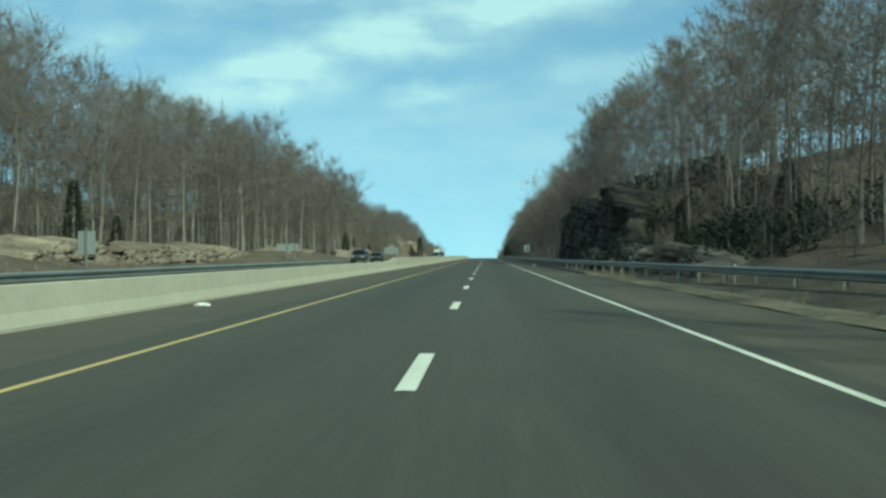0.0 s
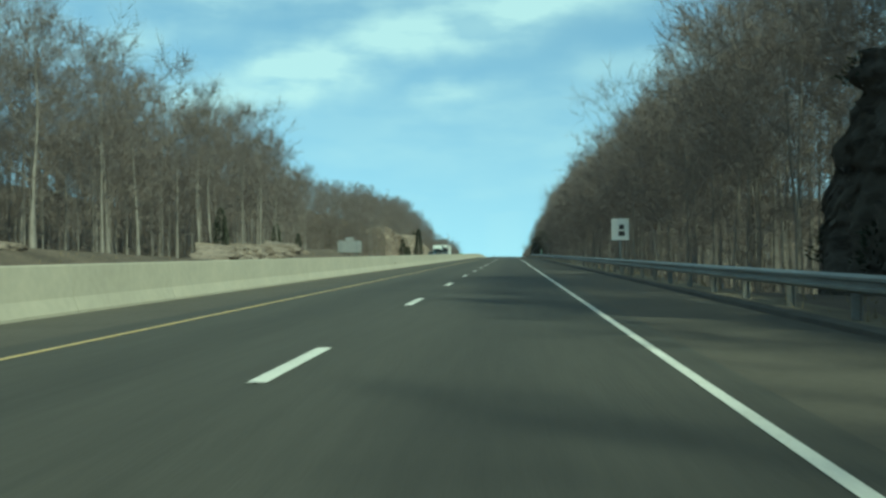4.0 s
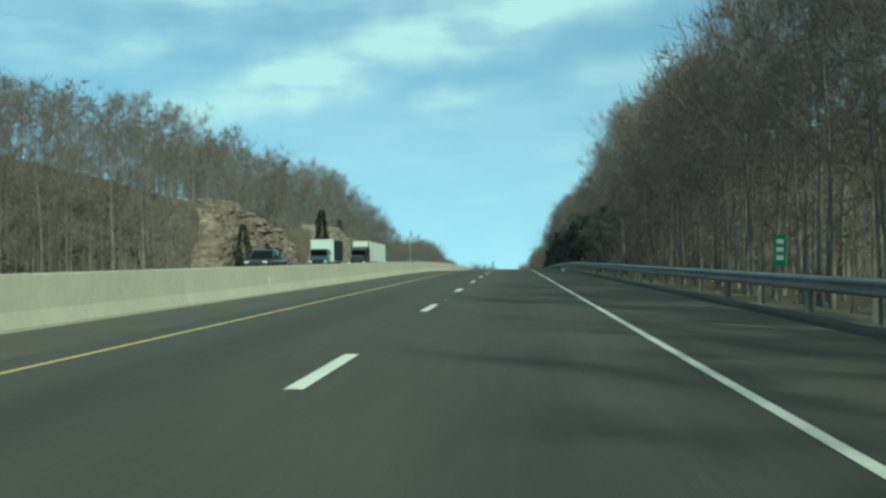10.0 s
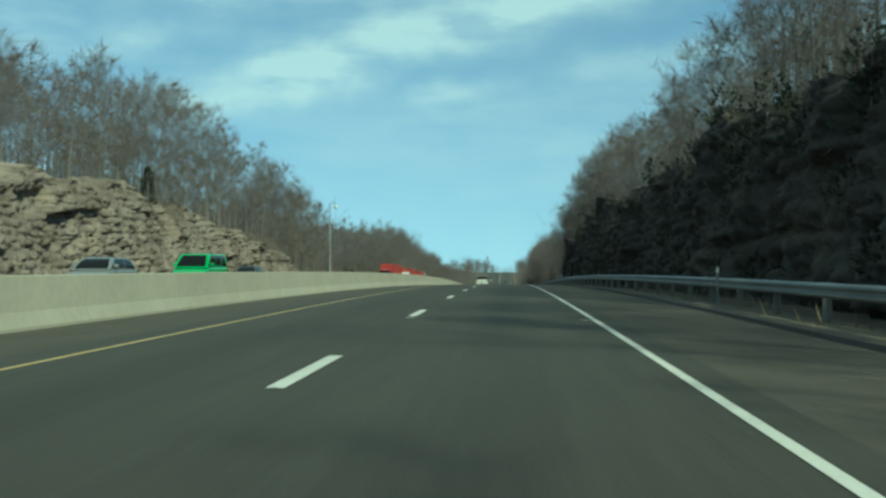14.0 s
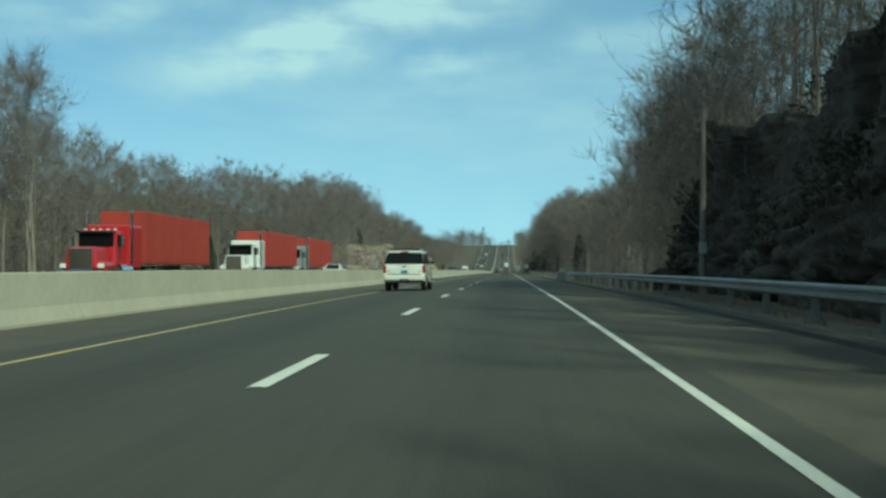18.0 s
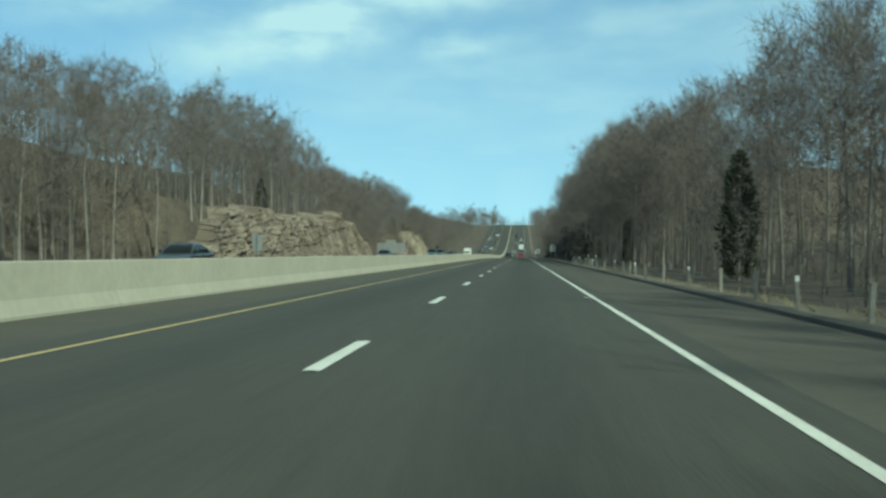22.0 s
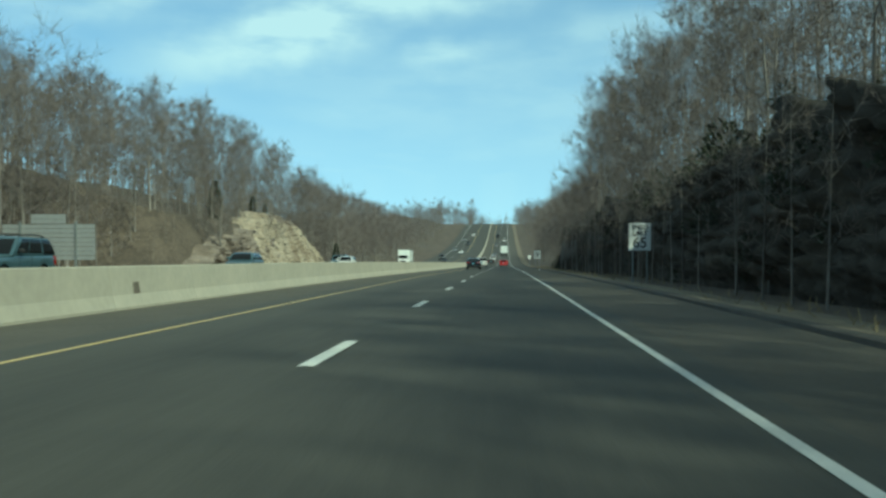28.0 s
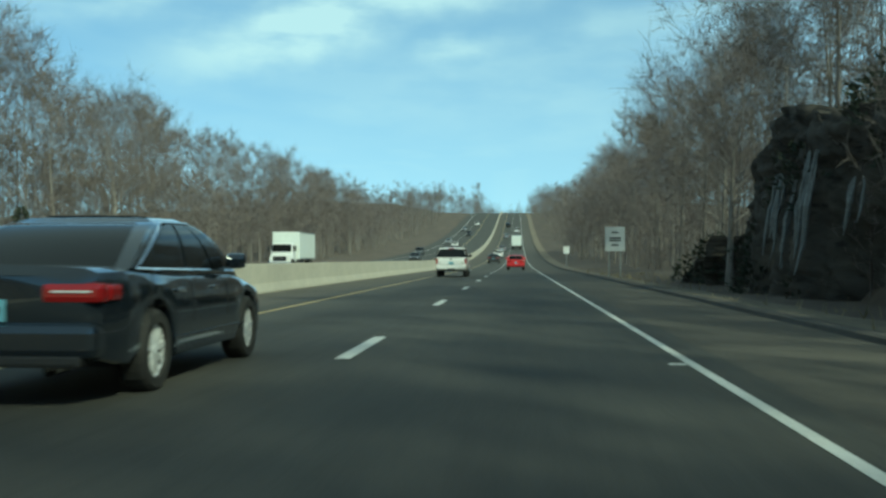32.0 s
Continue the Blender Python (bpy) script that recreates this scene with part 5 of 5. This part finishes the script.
def car(kind, material, label, detail=True):
    """A car heading +y, standing on z = 0: suv, sedan, hatch, van or pickup."""
    P = {
        "suv": dict(L=4.81, W=.935, wb=(-1.40, 1.49), r=.38, st=[(-2.40, .78, .52, 1.02), (-2.36, .90, .44, 1.14), (-2.1, .935, .38, 1.16), (.75, .935, .34, 1.13), (1.0, .93, .34, 1.10), (2.0, .90, .36, 1.02), (2.3, .84, .42, .93), (2.40, .66, .50, .80)],
                    low=(-2.33, .95, .885, 1.14, 1.12), high=(-2.02, .12, .74, 1.74, 1.76), pillars=(.30, .64)),
        "sedan": dict(L=4.9, W=.925, wb=(-1.36, 1.48), r=.345, st=[(-2.42, .74, .42, .96), (-2.36, .86, .34, 1.03), (-2.0, .915, .27, 1.04), (-.9, .925, .24, .98), (.9, .925, .24, .96), (1.2, .92, .24, .93), (2.0, .885, .25, .80), (2.35, .78, .28, .70), (2.45, .60, .34, .60)],
                      low=(-1.92, 1.26, .835, .96, .90), high=(-.72, .10, .60, 1.43, 1.45), pillars=(.44, .47)),
        "hatch": dict(L=4.2, W=.88, wb=(-1.25, 1.28), r=.32, st=[(-2.08, .74, .42, .92), (-2.0, .86, .34, 1.0), (.8, .88, .26, .97), (1.7, .84, .28, .84), (2.02, .72, .32, .70), (2.1, .56, .36, .60)],
                      low=(-1.98, 1.1, .81, .99, .95), high=(-1.45, .25, .60, 1.42, 1.45), pillars=(.40, .62)),
        "van": dict(L=4.9, W=.98, wb=(-1.5, 1.5), r=.34, st=[(-2.42, .9, .42, 1.14), (-2.35, .97, .36, 1.18), (1.3, .98, .32, 1.14), (2.1, .94, .34, .98), (2.4, .8, .4, .84), (2.45, .6, .45, .74)],
                    low=(-2.36, 1.72, .93, 1.17, 1.10), high=(-2.2, .85, .78, 1.88, 1.86), pillars=(.30, .62)),
        "pickup": dict(L=5.5, W=.98, wb=(-1.75, 1.75), r=.38, st=[(-2.74, .9, .55, 1.08), (-2.68, .97, .46, 1.12), (.8, .98, .38, 1.12), (1.6, .96, .38, 1.12), (2.5, .92, .42, 1.05), (2.75, .75, .5, .9)],
                       low=(-.7, 1.15, .90, 1.12, 1.13), high=(-.55, .45, .74, 1.82, 1.80), pillars=(.48, .52)),
    }[kind]
    root = tagged(new("car"), label, "car" if kind not in ("van", "pickup") else kind)
    arches, r = P["wb"], P["r"]
    rear, front = P["st"][0][0], P["st"][-1][0]
    w, zt = P["W"], P["st"][1][3]
    shell = body_shell(P["st"], arches, r * 1.16, r)
    finish(part("body", recalc(shell), material, root))
    part("underbody", box((0, 0, r * 1.25), (P["W"] * 1.6, P["L"] * .88, r * .7), .03), M_TRIM, root)
    ho = House(P["low"], P["high"], {"suv": .25, "sedan": .75, "hatch": .6}.get(kind, .2))
    cabin = finish(part("cabin", recalc(ho.shell()), material, root))
    a, b = P["pillars"]
    top = .90
    e = .015 if kind == "suv" else .07
    panes = [("b", [(e, .06), (1 - e, .06), (1 - e - .02, top), (e + .02, top)]), ("f", [(.06, .08), (.94, .08), (.91, top), (.09, top)])]
    for s in "rl":
        panes += [(s, [(a + .02, .12), (b if b - a > .1 else b + .25, .12), (b if b - a > .1 else b + .25, top), (a + .02, top)]),
                  (s, [((b if b - a > .1 else b + .25) + .025, .12), (.93, .12), (.90, top), ((b if b - a > .1 else b + .25) + .025, top)])]
        if kind in ("suv", "van", "hatch", "sedan"):
            panes.append((s, [(.008 if kind == "suv" else .06, .06), (a - .02, .06), (a - .02, top), ((.02 if kind == "suv" else .10) if kind != "sedan" else .22, top if kind != "sedan" else .8)]))
    for s, c in panes:
        finish(part("window", recalc(ho.pane(s, c)), M_GLASS, cabin, "dark tinted glass"))
    if kind == "suv":
        for s, side in ((1, "r"), (-1, "l")):
            v, nv = [], 8
            for t in np.linspace(.06, top, nv):
                p0, p1, p2 = ho.at("b", .985 if s > 0 else .015, t), ho.at("b", 1.0 if s > 0 else 0.0, t), ho.at(side, .03, t)
                v += [tuple(p0 + Vector((0, -.010, .002))), tuple(p1 + Vector((s * .008, -.008, .002))), tuple(p2 + Vector((s * .010, 0, .002)))]
            f = [(i * 3 + j, i * 3 + j + 1, i * 3 + j + 4, i * 3 + j + 3) for i in range(nv - 1) for j in range(2)]
            finish(part("window", recalc((v, f)), M_GLASS, cabin, "dark glass wrapping the rear corner"))
        part("plate_lip", box((0, rear + .002, .985), (.80, .05, .03), .01), material, root)
        part("tailgate_crease", box((0, rear + .012, 1.055), (1.50, .03, .014), .005), material, root)
    for y in arches:
        for s in (1, -1):
            wheel(root, s * (P["W"] - .13), y, r, .24, s, spokes=6 if kind == "suv" else 9 if kind == "sedan" else 7, seg=28 if detail else 14)
    # lamps, bumpers, mirrors, handles
    for s in (1, -1):
        if kind in ("suv", "van", "pickup"):
            part("tail_lamp", box((s * (w - .078), rear + .11, zt - .19), (.145, .22, .34), .05, (.9, 1)), M_LAMP, root, "red tail lamp")
            if kind == "suv":
                part("reverse_lamp", box((s * (w - .10), rear + .06, zt - .45), (.16, .15, .07), .02), M_CLEAR, root)
        else:
            lens = part("tail_lamp", box((s * (w - .27), rear + .085, zt - .18), (.46, .20, .15), .045), M_LAMP, root, "red tail lamp")
            if kind == "sedan":
                part("lamp_wing", box((s * (w - .07), rear + .22, zt - .18), (.10, .24, .13), .04), M_LAMP, lens)
                part("lamp_bar", box((s * (w - .27), rear - .018, zt - .17), (.30, .012, .016), .004), M_RIM, lens, "bright bar")
        part("headlamp", box((s * (w - .36), front - .10, P["st"][-2][3] - .10), (.32, .16, .14), .05), M_CLEAR, root)
        m = ho.at("r" if s > 0 else "l", .90, .12)
        part("mirror", box((s * (abs(m.x) + .13), m.y - .05, m.z + .08), (.21, .13, .16), .06), material if kind not in ("suv",) else M_TRIM, root)
        for u in (.34, .66):
            q = ho.at("r" if s > 0 else "l", u, 0)
            part("door_handle", box((s * (w + .005), q.y, zt - .20), (.03, .19, .035), .01), material if kind != "sedan" else M_CHROME, root)
        for u in (.12, .46, .80) if kind != "suv" else (.30, .58, .86):
            q = ho.at("r" if s > 0 else "l", u, 0)
            part("door_seam", box((s * (w + .0005), q.y, (zt + .42) / 2 + .05), (.006, .012, zt - .55)), M_TRIM, root)
    part("rear_bumper", box((0, rear + .05, .60 if kind in ("suv", "van", "pickup") else .50), (w * 1.86, .26, .26), .07), material, root)
    part("front_bumper", box((0, front - .12, .50), (w * 1.62, .26, .26), .07), material, root)
    part("grille", box((0, front - .04, .66 if kind != "sedan" else .55), (w * .9, .10, .18), .03), M_TRIM, root)
    pz = .84 if kind == "suv" else .72
    pl = part("number_plate", box((0, rear - .012 if kind != "suv" else rear + .005, pz), (.31, .02, .16), .004), M_PLATE, root, "pale blue plate with a bar")
    part("bar", box((0, rear - .026 if kind != "suv" else rear - .008, pz), (.24, .006, .05)), M_TRIM, pl)
    if kind == "suv":
        # flat panel in darkened body paint, the recess's shade put into its colour
        part("plate_recess", box((0, rear + .02, .86), (.78, .02, .26), .01), paint("recess_shade_paint", (.52, .51, .44)), root)
        part("tailgate_seam", box((0, rear + .018, 1.0), (1.5, .02, .012)), M_TRIM, root)
        part("bumper_gap", box((0, rear - .06, .735), (1.5, .05, .02)), M_TRIM, root)
        part("tow_hitch", box((0, rear - .06, .47), (.44, .16, .12), .02), M_TRIM, root, "dark tow hitch")
        part("hitch_ball", box((-.03, rear - .16, .46), (.07, .12, .07), .02), M_CHROME, root)
        part("badge", box((0, rear + .005, 1.07), (.17, .03, .06), .02), M_TRIM, root, "small dark oval badge")
        part("brake_lamp", box(tuple(ho.at("b", .5, .955) + Vector((0, -.02, .005))), (.34, .06, .045), .015), M_LAMP, root, "high red brake lamp")
        for s in (1, -1):
            v, f = tube([(s * .64, -1.9, 1.77), (s * .64, -1.75, 1.85), (s * .64, -.9, 1.87), (s * .63, -.1, 1.84), (s * .63, .02, 1.78)], [.03] * 5, 6)
            part("roof_rail", (v, f), M_TRIM if s < 0 else M_STEEL, root)
            v, f = tube([(s * .97, -1.0, .40), (s * 1.0, -.9, .38), (s * 1.0, 1.0, .38), (s * .97, 1.08, .40)], [.05] * 4, 8)
            part("running_board", (v, f), M_STEEL, root)
            part("side_moulding", box((s * .94, .05, .60), (.02, 2.1, .16), .008), material, root)
            part("bar_badge", box((s * .68, rear - .002, .87), (.16, .012, .03)), M_TRIM, root)
        for y in (-1.55, -.35):
            v, f = tube([(-.64, y, 1.86), (0, y, 1.89), (.64, y, 1.86)], [.022] * 3, 6)
            part("roof_crossbar", (v, f), M_TRIM, root)
    if kind == "sedan":
        for s in (1, -1):
            v, f = tube([(s * .50, rear - .02, .30), (s * .50, rear + .22, .30)], [.055, .055], 12)
            part("exhaust_tip", (v, f), M_CHROME, root, "chrome exhaust tip")
            side = "r" if s > 0 else "l"
            pts = [tuple(ho.at(side, u, .09) + Vector((s * .026, 0, 0))) for u in np.linspace(.03, .96, 12)]
            part("chrome_strip", tuple(tube(pts, [.014] * 12, 5)), M_CHROME, root)
            pts = [tuple(ho.at(side, .03 + .10 * t, .09 + .83 * t) + Vector((s * .026, 0, 0))) for t in np.linspace(0, 1, 7)] + \
                  [tuple(ho.at(side, u, .94) + Vector((s * .026, 0, 0))) for u in np.linspace(.2, .9, 10)]
            part("chrome_strip", tuple(tube(pts, [.013] * len(pts), 5)), M_CHROME, root)
            part("sill_crease", box((s * .928, .1, .42), (.012, 2.2, .02), .003), material, root)
        part("rear_skirt", box((0, rear + .02, .36), (1.5, .18, .10), .03), M_TRIM, root)
        part("sunroof", box((0, -.25, 1.485), (.8, .7, .012), .004), M_GLASS, root)
    if kind == "pickup":
        part("bed_floor", box((0, -1.7, 1.02), (1.5, 1.9, .03)), M_TRIM, root)
    return root


def place(root, x, y, heading=1, turn=0.0):
    g = math.degrees(math.atan(float(road_g(y))))
    z = float(surf(x, y)) if heading > 0 else float(other_z(x, y))
    root.matrix_basis = pose(x, y, z + .004, g * heading, 0, (0 if heading > 0 else 180) + turn)
    return root


def truck(cab_mat, box_mat, label, kind="semi", body_len=14.6, stripe=None, ribs=False, front=None):
    """A lorry heading +y. semi: long bonnet, sleeper and trailer; box: a cab with a box behind."""
    root = tagged(new("truck"), label, "truck")
    if kind == "semi":
        part("hood", box((0, 2.6, 1.45), (1.75, 1.9, 1.15), .15, (.85, .97)), cab_mat, root)
        part("fender", box((0, 2.8, 1.0), (2.35, 1.2, .55), .2), cab_mat, root)
        part("grille", box((0, 3.58, 1.40), (1.2, .08, 1.1), .03), M_CHROME, root)
        part("bumper", box((0, 3.75, .60), (2.4, .25, .42), .05), M_CHROME, root)
        cabin = part("cab", box((0, .9, 1.95), (2.15, 1.7, 1.95), .14, (.93, .84)), cab_mat, root)
        part("sleeper", box((0, -.75, 2.10), (2.4, 1.9, 2.35), .12), cab_mat, root)
        part("windshield", box((0, 1.655, 2.40), (1.85, .06, .70), .02), M_GLASS, cabin)
        part("visor", box((0, 1.75, 2.84), (2.0, .35, .10), .03), M_TRIM, cabin)
        for s in (1, -1):
            part("side_window", box((s * 1.025, .95, 2.38), (.05, .9, .6), .02), M_GLASS, cabin)
            part("headlamp", box((s * .98, 3.42, 1.05), (.32, .2, .24), .05), M_CLEAR, root)
            v, f = tube([(s * 1.22, -.02, 1.2), (s * 1.22, -.02, 3.9), (s * 1.22, -.1, 4.05)], [.10, .08, .08], 10)
            part("exhaust_stack", (v, f), M_CHROME, root, "tall chrome exhaust stack")
            part("mirror", box((s * 1.38, 1.55, 2.35), (.12, .18, .55), .03), M_CHROME, root)
            v, f = tube([(s * .95, -.2, .85), (s * .95, 1.3, .85)], [.33, .33], 14)
            part("fuel_tank", (v, f), M_CHROME, root)
        for i in range(5):
            part("roof_lamp", box((-.8 + .4 * i, 1.15, 2.98), (.14, .16, .09), .03), M_CLEAR, root)
        part("chassis", box((0, -4.0, .95), (.9, 13.0, .25), .02), M_TRIM, root)
        y1 = -1.9
        axles, z0, top = ((2.75, 1), (-2.9, 2), (-4.15, 2), (y1 - body_len + 1.8, 2), (y1 - body_len + 3.05, 2)), 1.18, 4.1
    else:
        cabin = part("cab", box((0, 2.6, 1.55), (2.1, 1.7, 1.75), .16, (.93, .80)), cab_mat, root)
        part("hood", box((0, 3.75, 1.05), (1.95, .95, .75), .14, (.9, .9)), cab_mat, root)
        part("windshield", box((0, 3.36, 1.98), (1.75, .06, .66), .02), M_GLASS, cabin)
        part("grille", box((0, 4.21, 1.02), (1.2, .05, .42), .02), M_TRIM, root)
        part("bumper", box((0, 4.2, .58), (2.15, .2, .28), .05), M_CHROME, root)
        for s in (1, -1):
            part("side_window", box((s * .995, 2.75, 1.95), (.05, .85, .55), .02), M_GLASS, cabin)
            part("headlamp", box((s * .82, 4.15, 1.0), (.28, .14, .2), .04), M_CLEAR, root)
            part("mirror", box((s * 1.25, 3.2, 1.95), (.1, .16, .4), .03), M_TRIM, root)
        part("chassis", box((0, -.8, .8), (.9, 6.5, .25), .02), M_TRIM, root)
        y1 = 1.65
        axles, z0, top = ((3.45, 1), (y1 - body_len + 1.9, 2)), .98, 3.5
    trailer = part("cargo_box", box((0, y1 - body_len / 2, (z0 + top) / 2), (2.55, body_len, top - z0), .03), box_mat, root)
    if ribs:
        k = int(body_len / .55)
        for i in range(k):
            for s in (1, -1):
                part("rib", box((s * 1.285, y1 - .35 - i * .55, (z0 + top) / 2), (.04, .26, top - z0 - .25), .01), box_mat, trailer)
    else:
        for s in (1, -1):
            part("lower_rail", box((s * 1.28, y1 - body_len / 2, z0 + .06), (.03, body_len, .12), .008), M_STEEL, trailer)
            part("upper_rail", box((s * 1.28, y1 - body_len / 2, top - .05), (.03, body_len, .10), .008), M_STEEL, trailer)
    if front:
        part("front_wall", box((0, y1 + .02, (z0 + top) / 2), (2.5, .05, top - z0 - .04), .015), front, trailer, "white front wall")
        for s in (1, -1):
            part("corner_post", box((s * 1.285, y1 - .14, (z0 + top) / 2), (.025, .28, top - z0 - .04), .008), front, trailer, "white corner strip")
    if stripe:
        for s in (1, -1):
            part("stripe", box((s * 1.285, y1 - .25, (z0 + top) / 2), (.02, .28, top - z0 - .05)), stripe, trailer, "red upright edge stripe")
    part("rear_door", box((0, y1 - body_len - .02, (z0 + top) / 2), (2.4, .04, top - z0 - .1), .01), box_mat, trailer)
    for y, n in axles:
        for s in (1, -1):
            wheel(root, s * 1.02, y, .50, .30 if n == 1 else .56, s, M_STEEL, 8, .56, 18)
    return root


# same way as the camera
place(car("suv", M_SILVER, "champagne-silver sport utility car with dark rear glass and roof rack"), -2.40, 598.9)
place(car("sedan", M_NAVY, "glossy black-blue sedan with chrome window trim and bright alloy wheels"), -2.03, 986.55)
# the same sport utility car once more, added at its later place
place(car("suv", M_WHITE_CAR, "white second copy of the sport utility car, ahead in the inner lane"), -2.1, 1040)
place(car("hatch", M_RED, "red hatchback driving ahead in the outer lane"), 1.75, 1077)
place(truck(M_WHITE_CAR, M_TRAILER, "white box lorry on the climb ahead", "box", 7.0), 1.8, 1250)
place(car("sedan", M_DARK_CAR, "dark grey sedan far ahead in the inner lane"), -1.8, 1138)
place(car("hatch", M_WHITE_CAR, "white hatchback far ahead in the inner lane"), -1.8, 1180)
for i, (x, y, k, m, lab) in enumerate(((-1.8, 1228, "sedan", M_GREY_CAR, "silver sedan climbing the far hill"), (1.9, 1305, "sedan", M_DARK_CAR, "dark sedan climbing the far hill"),
                                       (-1.8, 1330, "hatch", M_GREY_CAR, "grey hatchback climbing the far hill"), (1.9, 1372, "suv", M_WHITE_CAR, "white sport utility car climbing the far hill"),
                                       (-1.8, 1412, "van", M_DARK_CAR, "dark van near the top of the hill"))):
    place(car(k, m, lab, False), x, y)
# the other way
IN, OUT = -15.6, -19.3
for x, y, k, m, lab in ((IN, 379, "pickup", M_DARK_CAR, "dark pickup on the opposite carriageway"), (OUT, 398, "sedan", M_DARK_CAR, "dark sedan on the opposite carriageway"),
                        (IN, 487, "van", M_LIME, "bright green van on the opposite carriageway"), (IN, 473, "hatch", M_GREY_CAR, "pale silver hatchback on the opposite carriageway"),
                        (OUT, 512, "sedan", M_DARK_CAR, "dark sedan beyond the green van"), (IN, 655, "sedan", M_WHITE_CAR, "white sedan beside the red container lorry"),
                        (IN, 725, "sedan", M_DARK_CAR, "dark car far along the opposite carriageway"),
                        (OUT, 829, "sedan", M_DARK_CAR, "dark car passing below the rock ledge"), (IN, 871, "suv", M_BLUE_CAR, "blue-grey car below the rock ledge"),
                        (IN, 890, "suv", M_BLUE_CAR, "pale blue-grey car on the opposite carriageway"), (IN, 923, "hatch", M_BLUE_CAR, "teal-grey car on the opposite carriageway"),
                        (IN, 967, "hatch", M_WHITE_CAR, "white hatchback on the opposite carriageway"), (OUT, 985, "suv", M_BLUE_CAR, "dark blue car on the opposite carriageway"),
                        (IN, 134, "suv", M_DARK_CAR, "black car on the opposite carriageway"), (IN, 155, "hatch", M_DARK_CAR, "dark car on the opposite carriageway"),
                        (IN, 1150, "sedan", M_DARK_CAR, "dark car coming down the far hill"), (OUT, 1196, "suv", M_DARK_CAR, "dark car coming down the far hill"),
                        (IN, 1262, "hatch", M_WHITE_CAR, "white car coming down the far hill"), (OUT, 1290, "sedan", M_GREY_CAR, "grey car coming down the far hill"),
                        (IN, 1345, "suv", M_DARK_CAR, "dark car high on the far hill"), (OUT, 1385, "sedan", M_GREY_CAR, "grey car high on the far hill"), (IN, 1425, "sedan", M_WHITE_CAR, "white car at the top of the hill")):
    place(car(k, m, lab, False), x, y, -1)
place(truck(M_BLUE_CAR, M_BOX_DARK, "dark-cabbed box lorry with a dark box and white front wall", "box", 6.6, front=M_TRAILER), OUT, 421.5, -1)
place(truck(M_DARK_CAR, M_TRAILER, "black bonneted lorry with chrome stacks pulling a white trailer", "semi", 16.2, M_CONTAINER), OUT, 448, -1)
place(truck(M_RED, M_CONTAINER, "red lorry hauling a red ribbed container", "semi", 12.2, None, True), OUT, 605.5, -1)
place(truck(M_WHITE_CAR, M_CONTAINER, "white-cabbed lorry hauling a red ribbed container", "semi", 12.2, None, True), OUT, 634, -1)
place(truck(M_GREY_CAR, M_CONTAINER, "grey-cabbed lorry hauling a red ribbed container", "semi", 12.2, None, True), OUT, 653, -1)
place(truck(M_WHITE_CAR, M_TRAILER, "white box lorry on the opposite carriageway", "box", 7.0), OUT, 1070, -1)
